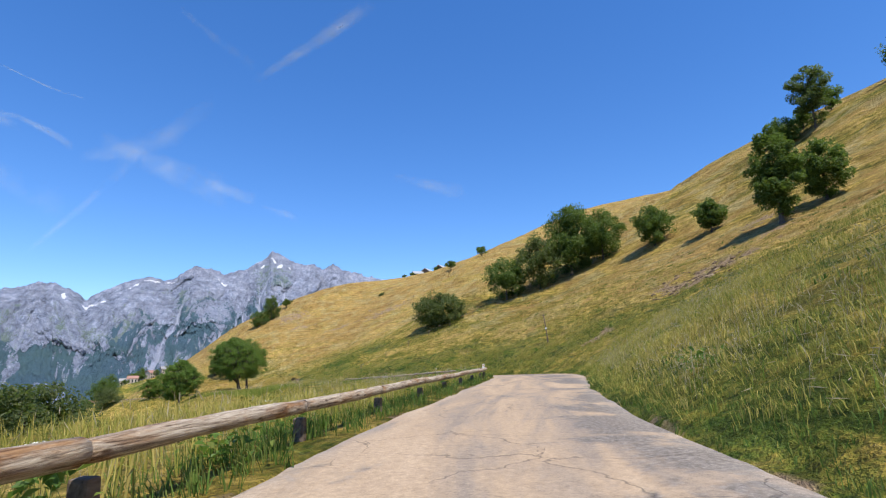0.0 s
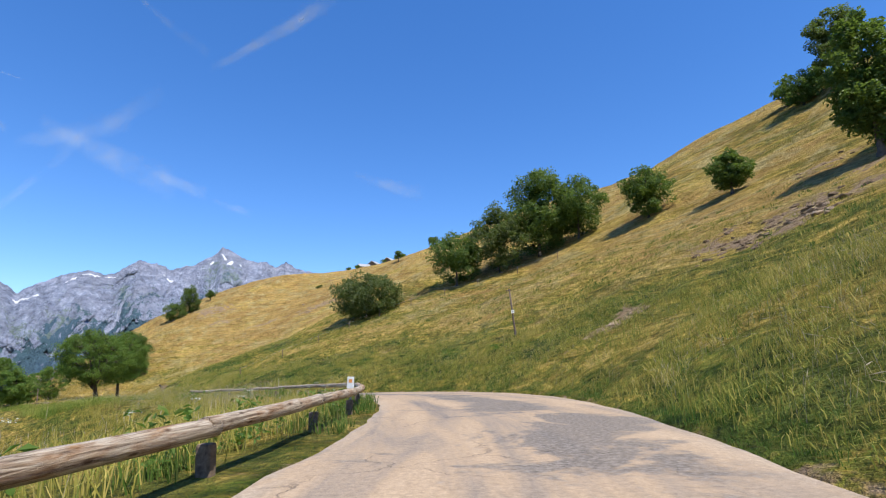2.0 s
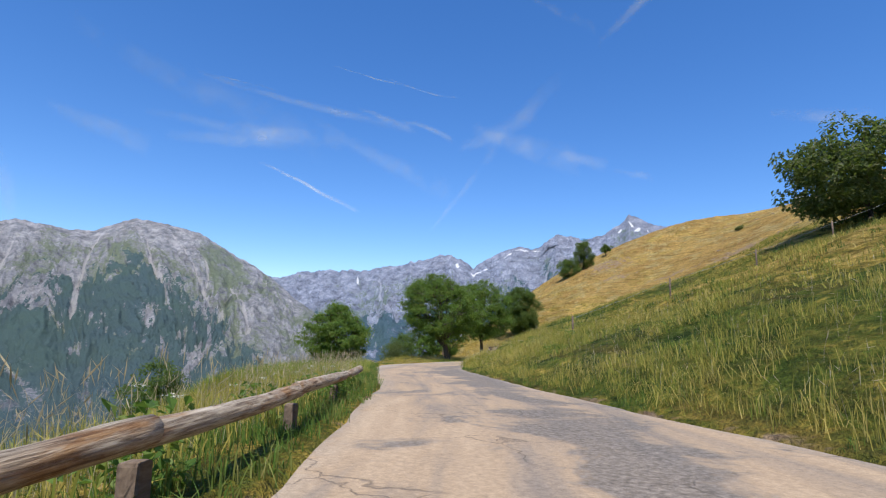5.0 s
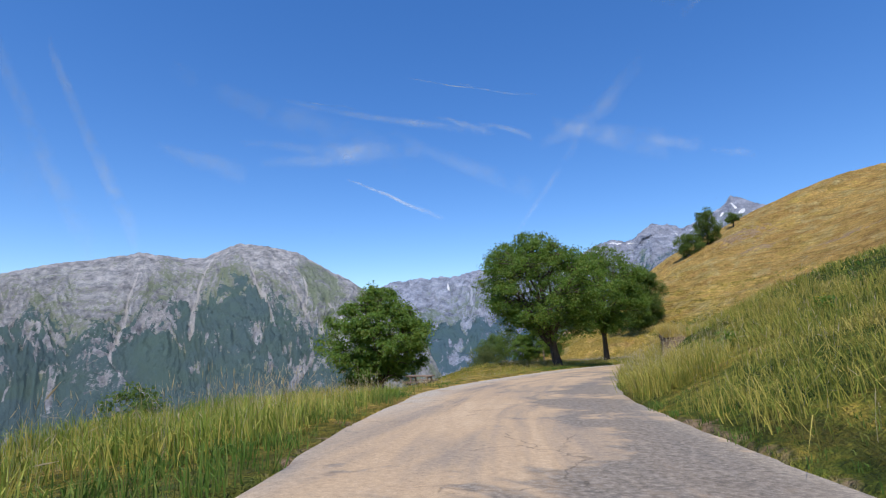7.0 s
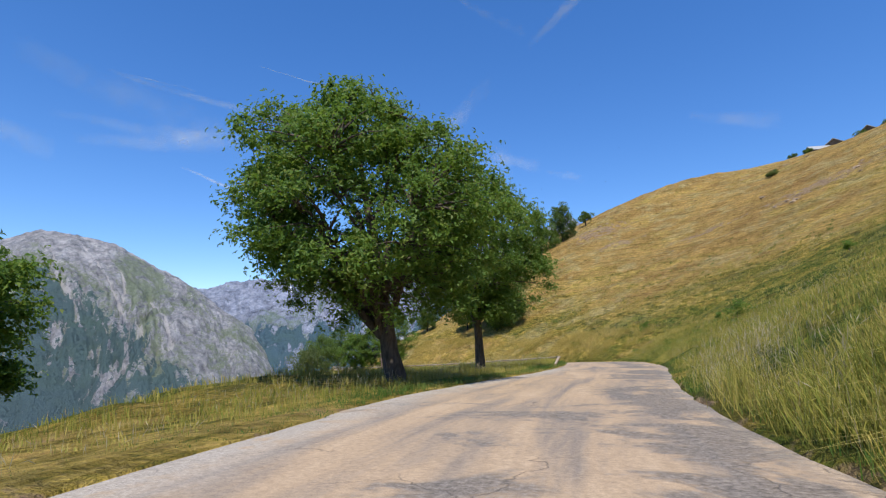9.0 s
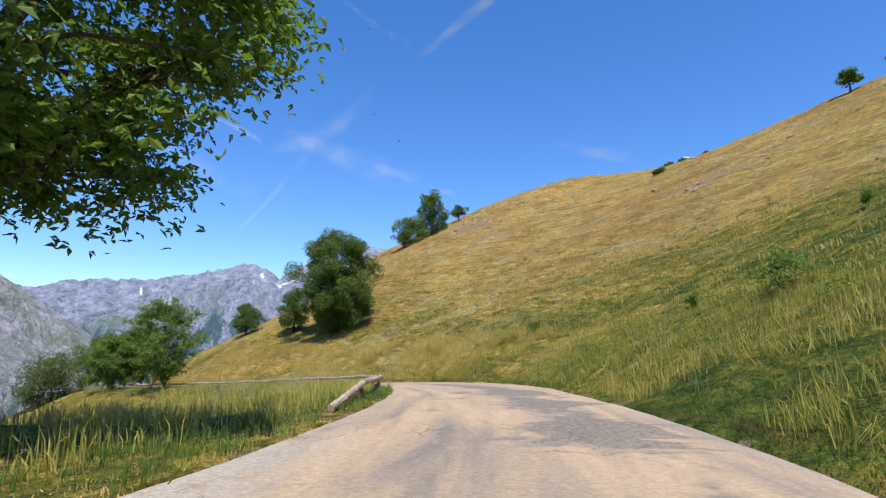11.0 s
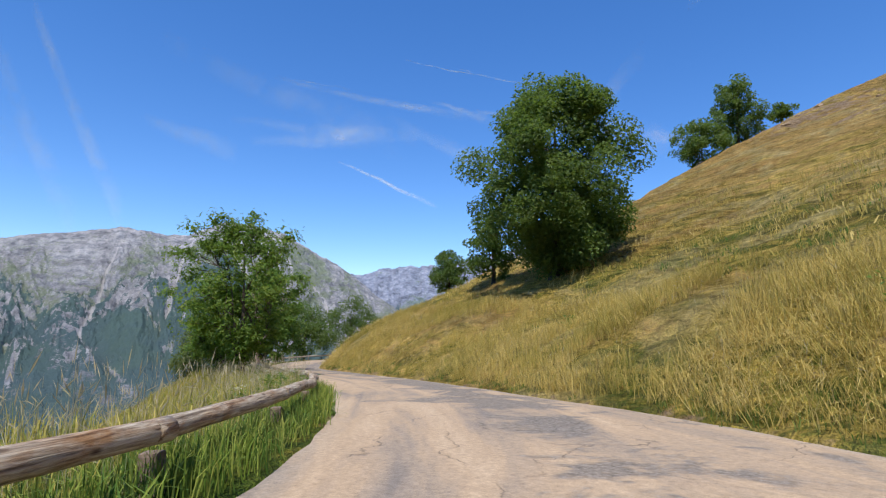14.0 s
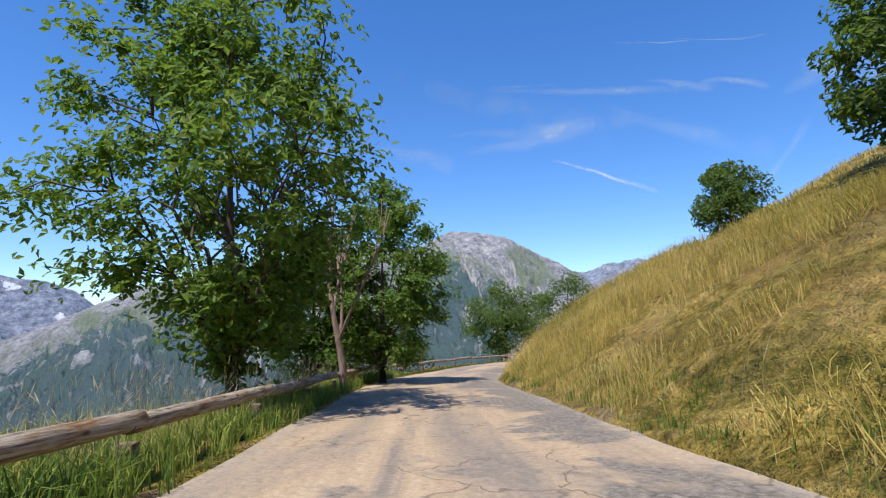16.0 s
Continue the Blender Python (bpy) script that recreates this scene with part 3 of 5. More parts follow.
# ---- mountains beyond the valley ----
def mountain(name, label, az, el, far, near, mat, seed, trees, gullies=(), drifts=(), herbage=0.5, scars=14, floor=-420.0, steps=260, rows=150, jag=0.002, relief=1.0):
    """A ridge over the valley: heights by bearing, spurs, ribs and gullies down its face.
    trees: how far up the forest climbs, by bearing. gullies: bearing at the top, at the foot, upper and lower end. drifts: old snow."""
    rng = np.random.default_rng(seed)
    a = np.linspace(az[0], az[-1], steps)
    u = np.concatenate([np.linspace(0, 0.3, rows // 4)[:-1], np.linspace(0.3, 1, rows), [1.04, 1.12, 1.25]])
    A, U = np.meshgrid(a, u, indexing="ij")
    top = far * np.tan(np.radians(np.interp(A, az, el)))
    top = top + far * 0.0022 * octaves(A * 0.9, A * 0 + seed, 5, seed, 0.65)
    top = top + far * jag * octaves(A * 1.1 + 7, A * 0 + seed, 4, seed + 2, 0.6, True)
    W1, W2 = octaves(A * 0.12, U * 2.2, 4, seed + 40), octaves(A * 0.12 + 31, U * 2.2, 4, seed + 41)
    P, Q = A * 0.085 + 0.32 * W1 + 0.10 * (1 - U) * np.sin(A * 0.35 + seed), U * 2.4 + 0.5 * W2
    spur = octaves(P * 1.5, Q * 0.6, 4, seed + 3, 0.5, True)
    rib = octaves(P * 5.5 + 0.45 * Q, Q * 1.9, 5, seed + 9, 0.62, True)
    crag = octaves(P * 15 - 3.2 * Q, Q * 10.5, 5, seed + 20, 0.68, True)
    body = np.sin(np.pi * np.clip(U, 0, 1)) ** 0.55
    chute = np.zeros(A.shape)
    runs = [(g[0], g[1], g[2], g[3], 1.0) for g in gullies]
    for k in range(scars):
        g0 = rng.uniform(az[0], az[-1])
        hi = rng.uniform(0.62, 0.95)
        runs.append((g0, g0 + rng.normal(0, 1.8), hi, hi - rng.uniform(0.10, 0.30), rng.uniform(0.2, 0.5)))
    for g0, g1, hi, lo, force in runs:
        t = np.clip((hi - U) / (hi - lo), 0, 1)
        mid = g0 + (g1 - g0) * t + 0.40 * grain(U * 9 + g0, U * 0, seed + 5) + 0.15 * grain(U * 26 + g0, U * 0, seed + 6)
        width = (0.10 + 0.22 * t ** 1.5) * (0.6 + 0.4 * force)
        chute = np.maximum(chute, force * np.exp(-((A - mid) / width) ** 2) * ease(hi + 0.03, hi - 0.03, U) * ease(lo - 0.06, lo, U))
    body = body * (1 - 0.55 * ease(0.82, 1.0, U)) * np.clip((top - floor) / 950, 0.2, 1.1)
    rib, crag = rib * ease(0.05, 0.45, U), crag * ease(0.15, 0.5, U)
    R = near + (far - near) * U + body * relief * (spur * 260 + rib * 95 + crag * 22)
    lift = np.where(U <= 1, 0.45 * U + 0.55 * U ** 1.8, 1 - (U - 1) * 2.2)
    Z = floor + (top - floor) * lift + body * relief * (spur * 130 + rib * 85 + crag * 40 - 20 * chute)
    th = np.radians(A)
    X, Y = -70 - np.sin(th) * R, 150 + np.cos(th) * R
    me = mesh_of(name, np.stack([X, Y, Z], -1).reshape(-1, 3), grid_faces(*A.shape)[:, ::-1], mat)
    soft = Z
    for k in range(10):
        soft = np.pad(soft, 1, mode="edge")
        soft = (soft[:-2, 1:-1] + soft[2:, 1:-1] + soft[1:-1, :-2] + soft[1:-1, 2:]) / 4
    hollow = np.clip((soft - Z) / 14, -1, 1)
    steep = np.clip((np.gradient(Z, axis=1) / np.maximum(np.abs(np.gradient(R, axis=1)), 2.0) - 0.25) / 0.9, 0, 1)
    patchy = octaves(P * 5, Q * 2.6, 5, seed + 60, 0.6)
    bare = octaves(P * 16 + 0.8 * Q, Q * 9, 4, seed + 70, 0.65)
    bare = np.where(bare > 0, bare * ease(0.10, 0.36, U), bare)
    chute = chute * ease(0.2, 0.45, U)
    give(me, "steep", steep * ease(0.2, 0.45, U))
    give(me, "across", P)
    give(me, "bed", U + 0.25 * P + 0.06 * W1)
    give(me, "herb", herbage + 0.55 * patchy - 0.35 * steep - 0.25 * ease(0.75, 1.0, U) + 0.15 * hollow)
    line = np.interp(A, [q[0] for q in trees], [q[1] for q in trees])
    give(me, "wood", 0.5 + 5.5 * (line - U) * (U > line - 0.1) + 0.42 * (U <= line - 0.1) + 0.85 * patchy - 1.9 * np.maximum(bare - 0.05, 0) - 0.45 * (steep - 0.4) * ease(0.2, 0.45, U) - 0.8 * chute)
    give(me, "scree", 1.05 * chute + 0.25 * hollow * ease(0.55, 0.8, U))
    snow = np.zeros(A.shape)
    for q, h, wide, tall, tilt in drifts:
        snow = np.maximum(snow, 1.15 * np.exp(-((A - q) / wide) ** 2 - ((U - h - tilt * (A - q)) / tall) ** 2))
    give(me, "snow", snow * (0.95 + 0.9 * octaves(A * 4, U * 60, 3, seed + 80)) + (0.12 * hollow if len(drifts) else 0))
    return tagged(new(name, me), label, "mountain", kind="structure")


# blue casts stand in for air haze, stronger on the farther ranges
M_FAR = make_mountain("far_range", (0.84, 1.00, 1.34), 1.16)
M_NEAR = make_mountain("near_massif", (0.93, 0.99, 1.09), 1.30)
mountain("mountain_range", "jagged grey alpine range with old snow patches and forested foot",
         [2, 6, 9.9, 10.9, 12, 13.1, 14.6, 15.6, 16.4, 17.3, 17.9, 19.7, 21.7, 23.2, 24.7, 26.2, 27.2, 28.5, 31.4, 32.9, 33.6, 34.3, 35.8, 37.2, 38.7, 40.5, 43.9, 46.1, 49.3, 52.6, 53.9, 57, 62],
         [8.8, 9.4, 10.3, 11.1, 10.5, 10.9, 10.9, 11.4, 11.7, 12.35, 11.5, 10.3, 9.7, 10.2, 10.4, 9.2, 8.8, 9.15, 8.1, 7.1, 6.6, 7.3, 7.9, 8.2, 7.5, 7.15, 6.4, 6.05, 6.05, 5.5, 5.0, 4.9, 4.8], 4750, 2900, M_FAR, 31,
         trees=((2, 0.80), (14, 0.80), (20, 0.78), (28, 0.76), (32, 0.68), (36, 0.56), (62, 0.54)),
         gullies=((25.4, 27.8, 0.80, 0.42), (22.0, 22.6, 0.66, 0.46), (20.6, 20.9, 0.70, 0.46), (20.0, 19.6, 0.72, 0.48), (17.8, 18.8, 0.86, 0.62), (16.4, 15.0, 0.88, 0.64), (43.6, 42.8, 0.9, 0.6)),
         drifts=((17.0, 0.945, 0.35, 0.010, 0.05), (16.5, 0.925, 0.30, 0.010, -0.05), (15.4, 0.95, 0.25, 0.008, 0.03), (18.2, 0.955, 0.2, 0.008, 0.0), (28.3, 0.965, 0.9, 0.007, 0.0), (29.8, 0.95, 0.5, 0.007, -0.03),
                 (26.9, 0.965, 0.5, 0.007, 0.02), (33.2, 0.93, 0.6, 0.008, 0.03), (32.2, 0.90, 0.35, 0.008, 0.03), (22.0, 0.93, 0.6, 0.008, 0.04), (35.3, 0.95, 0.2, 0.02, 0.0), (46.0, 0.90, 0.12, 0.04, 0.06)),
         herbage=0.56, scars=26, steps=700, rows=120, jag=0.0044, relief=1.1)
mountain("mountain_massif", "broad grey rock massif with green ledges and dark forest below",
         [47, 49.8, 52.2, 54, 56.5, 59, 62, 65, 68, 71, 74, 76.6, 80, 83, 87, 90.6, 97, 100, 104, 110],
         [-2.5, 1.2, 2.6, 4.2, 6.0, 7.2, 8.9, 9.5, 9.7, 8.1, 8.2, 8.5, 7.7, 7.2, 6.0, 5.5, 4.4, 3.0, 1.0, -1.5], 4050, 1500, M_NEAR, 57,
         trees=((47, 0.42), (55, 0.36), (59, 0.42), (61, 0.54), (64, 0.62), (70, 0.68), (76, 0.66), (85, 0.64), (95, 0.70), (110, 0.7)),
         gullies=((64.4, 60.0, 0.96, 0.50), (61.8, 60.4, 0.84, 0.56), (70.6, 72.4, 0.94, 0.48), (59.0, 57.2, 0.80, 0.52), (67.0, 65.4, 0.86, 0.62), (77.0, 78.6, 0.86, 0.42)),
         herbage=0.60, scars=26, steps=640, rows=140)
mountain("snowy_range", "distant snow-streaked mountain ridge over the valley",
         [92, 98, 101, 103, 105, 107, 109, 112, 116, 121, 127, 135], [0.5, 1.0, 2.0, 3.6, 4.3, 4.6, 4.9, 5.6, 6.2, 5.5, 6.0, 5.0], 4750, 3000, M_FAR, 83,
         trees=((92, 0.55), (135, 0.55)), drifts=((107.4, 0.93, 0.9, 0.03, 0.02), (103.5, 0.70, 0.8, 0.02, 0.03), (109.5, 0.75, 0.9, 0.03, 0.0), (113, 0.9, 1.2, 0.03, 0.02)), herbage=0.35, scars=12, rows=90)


# ---- trees ----
def tube(points, radii, sides=8):
    """Rings of a tapered tube along points."""
    p, vs, fs = [Vector(q) for q in points], [], []
    for k, q in enumerate(p):
        d = (p[min(k + 1, len(p) - 1)] - p[max(k - 1, 0)]).normalized()
        a = d.orthogonal().normalized()
        b = d.cross(a)
        for j in range(sides):
            t = 2 * math.pi * j / sides
            vs.append(q + (a * math.cos(t) + b * math.sin(t)) * radii[k])
    for k in range(len(p) - 1):
        for j in range(sides):
            fs.append((k * sides + j, k * sides + (j + 1) % sides, (k + 1) * sides + (j + 1) % sides, (k + 1) * sides + j))
    return vs, fs


def crooked(a, b, bend, rng, n=5):
    """Points of a slightly crooked limb from a to b."""
    a, b = np.array(a, float), np.array(b, float)
    out = []
    for k in range(n + 1):
        t = k / n
        q = a + (b - a) * t + rng.normal(0, bend, 3) * math.sin(math.pi * t)
        q[2] += bend * 1.2 * math.sin(math.pi * t)
        out.append(q)
    return out


def leaf_cards(centres, size, rng, up=0.5, out=None, lobes=1):
    """Bent leaves at each centre, facing outward and up; lobes: leaflets of one spray, fanned from its stalk."""
    n = len(centres)
    nor = rng.normal(0, 0.62, (n, 3)) + (0 if out is None else 0.75 * out)
    nor[:, 2] = np.where(rng.uniform(0, 1, n) < 0.8, np.abs(nor[:, 2]), nor[:, 2]) + up
    nor /= np.linalg.norm(nor, axis=1)[:, None]
    a = np.cross(nor, rng.normal(0, 1, (n, 3)))
    a /= np.linalg.norm(a, axis=1)[:, None]
    b = np.cross(nor, a)
    sz = size * rng.uniform(0.6, 1.35, (n, 1))
    parts = []
    for k in range(lobes):
        t = 0.0 if lobes == 1 else (k / (lobes - 1) - 0.5) * 1.3
        d, e = a * math.cos(t) + b * math.sin(t), b * math.cos(t) - a * math.sin(t)
        wd = sz * (rng.uniform(0.38, 0.62, (n, 1)) if lobes == 1 else rng.uniform(0.42, 0.62, (n, 1)))
        st = centres - a * sz * 0.5
        tip = st + d * sz - nor * sz * rng.uniform(0.05, 0.35, (n, 1))
        mid = st + d * sz * 0.5 + nor * sz * 0.07
        parts.append(np.stack([st, mid + e * wd * 0.5, tip, mid - e * wd * 0.5], 1))
    v = np.concatenate(parts).reshape(-1, 3)
    return v, np.arange(len(v)).reshape(-1, 4)


def tree(name, label, x, y, tall, wide, leaves, leaf, mat=None, bark=None, trunk=0.2, bare=0.18, seed=1, lean=(0, 0), clumps=60, low=0.35, peak=1.0, sink=0.15, category="tree", droop=0.0, group="", near=False, flat=0.62, limbs=9, uneven=1.0):
    """A tree with a tapered trunk, limbs and a crown of many leaves in uneven clumps. bare: the share of its height that is bare trunk."""
    rng = np.random.default_rng(seed)
    mat, bark = mat or LEAF_DARK, bark or BARK
    z0 = ground_z(x, y) - sink
    root = tagged(new(name), label, category, group)
    root.location = (x, y, z0)
    cb, ct = tall * bare, tall
    cz, rz = cb + (ct - cb) * 0.5, (ct - cb) * 0.5
    # clumps on and in an uneven egg
    cl = []
    k = 0
    while len(cl) < clumps and k < clumps * 40:
        k += 1
        d = rng.normal(0, 1, 3)
        d /= np.linalg.norm(d)
        r = rng.uniform(0.3 if near else 0.2, 1.0) ** (0.5 if near else 0.42 if len(cl) % 4 else 1.6)
        h = d[2] * r
        girth = (1 - low * max(-h, 0) ** 1.5) * (1 - 0.35 * peak * max(h, 0) ** 2)
        swell = 1 + uneven * (0.14 * math.sin(3.1 * math.atan2(d[1], d[0]) + seed) * (1 - abs(h)) + (0.08 if near else 0.045) * rng.normal())
        cl.append((d[0] * r * wide * 0.5 * girth * swell + lean[0] * (0.5 + 0.5 * h), d[1] * r * wide * 0.5 * girth * swell + lean[1] * (0.5 + 0.5 * h), cz + h * rz * 0.93, r))
    cl = np.array(cl)
    csize = (wide * 0.5 * rz * wide * 0.5 / clumps) ** (1 / 3) * (1.05 if near else 1.12)
    leaves, leaf = (int(leaves * 0.8), leaf * 1.2) if near else (int(leaves * 1.7), leaf * 1.0)
    # trunk and limbs
    vs, fs = [], []

    def add(pts, rad, sides=8):
        v, f = tube(pts, rad, sides)
        base = len(vs)
        vs.extend(v)
        fs.extend([tuple(i + base for i in q) for q in f])
    tp = [(0, 0, -0.3), (0.01 * lean[0], 0.01 * lean[1], tall * 0.03), (0.1 * lean[0], 0.1 * lean[1], cb * 0.7), (lean[0] * 0.3, lean[1] * 0.3, cb + rz * 0.5), (lean[0] * 0.5, lean[1] * 0.5, cb + rz * 1.0), (lean[0] * 0.7, lean[1] * 0.7, cb + rz * 1.55)]
    add(tp, [trunk * 1.55, trunk * 1.12, trunk * 0.9, trunk * 0.62, trunk * 0.38, trunk * 0.1], 10)
    if near:
        # a vase of rising limbs, and twigs from them to every clump of leaves
        nodes = [np.array(q, float) for q in tp[3:]]
        for k in range(limbs):
            a = 2 * math.pi * (k + rng.uniform(-0.3, 0.3)) / limbs
            t, out = rng.uniform(0.35, 0.95), rng.uniform(0.45, 0.8)
            end = np.array([lean[0] * t + math.cos(a) * wide * 0.5 * out * (1.1 - 0.5 * t), lean[1] * t + math.sin(a) * wide * 0.5 * out * (1.1 - 0.5 * t), cb + (ct - cb) * t * 0.9])
            st = np.array([lean[0] * 0.25, lean[1] * 0.25, cb * rng.uniform(0.75, 1.05) + 0.1 * (ct - cb) * t])
            pts = crooked(st, end, 0.22, rng, 7)
            r0 = trunk * rng.uniform(0.34, 0.52)
            v, f = tube(pts, [r0 * (1 - 0.86 * q / 7) for q in range(8)], 7)
            part("limb", mesh_of("limb", [tuple(q) for q in v], f, bark), root)
            nodes.extend(pts[2:])
        nodes = np.array(nodes)
        tw_v, tw_f = [], []
        for c in cl[:, :3]:
            gap = nodes - c
            cost = np.linalg.norm(gap, axis=1) + 0.8 * np.maximum(gap[:, 2], 0)
            s0 = nodes[int(np.argmin(cost))]
            v, f = tube(crooked(s0, c, 0.12, rng, 3), [0.045 * trunk / 0.3 + 0.006, 0.03 * trunk / 0.3 + 0.004, 0.02, 0.006], 5)
            base = len(tw_v)
            tw_v.extend([tuple(q) for q in v])
            tw_f.extend([tuple(i + base for i in q) for q in f])
        tagged(part("branchwork", mesh_of("branchwork", tw_v, tw_f, bark), root), kind="stuff")
    else:
        for i in rng.permutation(len(cl))[:max(6, min(26, clumps // 2))]:
            t = float(np.clip((cl[i, 2] - cb) / (ct - cb) * 0.7, 0.02, 0.75))
            st = np.array([lean[0] * (0.3 + 0.3 * t), lean[1] * (0.3 + 0.3 * t), cb * 0.85 + (ct - cb) * t * 0.75])
            r0 = trunk * 0.42 * (1 - 0.6 * t)
            if len(vs) < 200:
                add(crooked(st, cl[i, :3], csize * 0.25, rng), [r0 * (1 - 0.85 * k / 5) for k in range(6)], 6)
    me = mesh_of("trunk", [tuple(v) for v in vs], fs, bark)
    part("trunk", me, root)
    # leaves
    per = rng.multinomial(leaves, np.full(len(cl), 1 / len(cl)))
    cen = np.repeat(cl[:, :3], per, axis=0)
    off = rng.normal(0, 1, (leaves, 3))
    off /= np.linalg.norm(off, axis=1)[:, None]
    off *= (np.minimum(np.abs(rng.normal(0.62, 0.36, (leaves, 1))), 1.5) if near else rng.uniform(0.2, 1, (leaves, 1)) ** 0.5) * csize * np.repeat(rng.uniform(0.75, 1.3, len(cl)), per)[:, None]
    off[:, 2] *= flat
    off[:, 2] -= droop * np.abs(off[:, :2]).sum(1)
    heart = np.array([lean[0] * 0.5, lean[1] * 0.5, cz])
    face = off / np.maximum(np.linalg.norm(off, axis=1), 1e-6)[:, None] + 0.8 * (cen - heart) / np.maximum(np.linalg.norm(cen - heart, axis=1), 0.1)[:, None]
    v, f = leaf_cards(cen + off, leaf, rng, 0.45, face / np.maximum(np.linalg.norm(face, axis=1), 0.1)[:, None], 2 if near else 1)
    part("crown", mesh_of("crown", v, f, mat, smooth=False), root)
    return root


def round_tree(x, y, tall, wide, seed, leaves=2600, leaf=0.42, mat=None, label="leafy deciduous tree on the grassy slope", **kw):
    kw = {"clumps": 110, "flat": 0.85, "low": 0.12, **kw}
    return tree("tree", label, x, y, tall, wide, leaves, leaf, mat or LEAF_DARK, seed=seed, **kw)


# clump of trees on the slope
round_tree(13.5, 111.4, 9.0, 9.0, 11, 4200, 0.45, bare=0.05, label="low dense dark green tree in the slope clump", group="slope clump")
round_tree(20.4, 110.5, 12.0, 10.0, 12, 6500, 0.42, LEAF_BUSH, bare=0.03, low=-0.1, peak=2.0, label="pointed grey-green tree in the slope clump", group="slope clump")
round_tree(27.4, 111.8, 15.6, 12.0, 13, 11500, 0.44, bare=0.02, label="tall dark green tree crowning the slope clump", trunk=0.3, group="slope clump")
round_tree(33.8, 110.5, 11.0, 9.0, 14, 6200, 0.42, bare=0.05, label="smaller dark green tree at the clump's upper end", group="slope clump")
round_tree(39.6, 97.5, 7.8, 7.0, 15, 4200, 0.4, bare=0.02, label="round green tree alone on the slope")
round_tree(43.5, 84.1, 5.7, 4.8, 16, 3600, 0.38, bare=0.12, label="small round tree with a short shadow on the slope")
round_tree(39.6, 60.6, 12.2, 5.2, 17, 8000, 0.36, bare=0.05, trunk=0.3, label="large leafy tree high on the bank")
round_tree(45.6, 61.0, 8.0, 5.6, 18, 4600, 0.36, LEAF_DARK, bare=0.04, label="lighter green tree beside the large one on the bank")
tree("birch", "slender pale green birch on the upper slope", 74.0, 98.6, 15.0, 7.0, 6000, 0.4, LEAF_BUSH, seed=19, bare=0.06, clumps=60, low=0.1)
round_tree(70.5, 102.5, 6.0, 6.0, 119, 2200, 0.4, label="low dark bushy tree beside the birch", bare=0.0)
for k, (px, py, h) in enumerate(((73, 109, 5.6), (77, 106, 5.0), (82, 104, 6.0), (92, 96, 8.5), (97, 92, 9.5), (104, 90, 12.0), (112, 88, 13.0))):
    round_tree(px, py, h, h * 0.8, 20 + k, 900, 0.5, label="dark tree on the upper skyline", bare=0.05, clumps=26, group="skyline trees")
# dark bush in the hollow
tree("thorn_bush", "wide dark grey-green thorn bush in the hollow", -0.5, 106.8, 7.2, 10.6, 9600, 0.34, LEAF_BUSH, seed=30, bare=0.0, trunk=0.16, low=0.02, clumps=120, flat=0.8, category="bush")
# trees on the far spur
for k, (px, py, h) in enumerate(((-19.4, 289, 1.9), (-15.6, 291, 2.3), (-2.8, 291, 2.9), (3.4, 291, 2.4), (6.4, 288, 2.5))):
    round_tree(px, py, h, h * 1.25, 200 + k, 500, 0.35, label="dark bush on the far ridge", bare=0.0, clumps=20, group="ridge bushes", sink=0.5, category="bush")
round_tree(19.2, 247, 4.8, 5.2, 31, 900, 0.55, label="small lone tree on the skyline", bare=0.2, clumps=26)
round_tree(-75.2, 263.2, 4.8, 4.2, 32, 900, 0.5, label="small lone tree on the spur's skyline", bare=0.25, clumps=26)
round_tree(-77.0, 246, 12.6, 7.6, 33, 5200, 0.4, label="leafy tree on the spur's edge", bare=0.0, sink=1.2, low=-0.1)
round_tree(-80.2, 240, 8.6, 8.0, 34, 4200, 0.4, label="leafy tree on the spur's edge", bare=0.0, sink=1.2, low=-0.1)
round_tree(4.5, 234.0, 5.2, 3.6, 37, 700, 0.5, label="small tree on the high skyline", bare=0.25, clumps=22)
tree("bush", "low dark bush on the skyline of the hill", -27.2, 243, 2.0, 3.0, 500, 0.3, LEAF_BUSH, seed=38, bare=0.0, trunk=0.05, clumps=16, category="bush")
# the big maple above the bend
round_tree(-71.1, 188.9, 13.2, 10.7, 40, 40000, 0.25, label="huge dense dark green maple on the bank above the road", low=0.0, bare=0.0, trunk=0.42, clumps=150, peak=0.9, uneven=0.2)
round_tree(-78.6, 191.6, 6.4, 4.0, 41, 3600, 0.26, label="smaller round tree below the maple", bare=0.0, low=-0.1)
round_tree(-93.6, 201.8, 5.4, 4.2, 42, 4600, 0.24, label="smaller round tree below the maple", bare=0.02, low=-0.1)
# ash trees by the lay-by
tree("ash_tree", "tall spreading green ash tree with a stout forked trunk", -43.7, 119.6, 11.6, 10.8, 62000, 0.125, LEAF_ASH, seed=50, near=True, bare=0.14, trunk=0.36, clumps=420, droop=0.22, lean=(-1.7, -1.2), group="roadside ashes", low=-0.02, peak=1.1, limbs=12, uneven=0.55)
tree("ash_tree", "ash tree with a leaning trunk on the grass verge", -46.4, 131.9, 12.8, 9.6, 44000, 0.128, LEAF_ASH, seed=51, near=True, bare=0.19, trunk=0.28, clumps=300, lean=(-0.8, 0.3), droop=0.2, group="roadside ashes", low=0.2, peak=1.2, limbs=11)
tree("ash_tree", "bushy light green ash tree behind the picnic table", -50.2, 106.6, 8.8, 8.2, 34000, 0.145, LEAF_ASH, seed=52, near=True, bare=0.04, trunk=0.22, clumps=260, low=-0.1, peak=1.7, droop=0.15, group="roadside ashes")
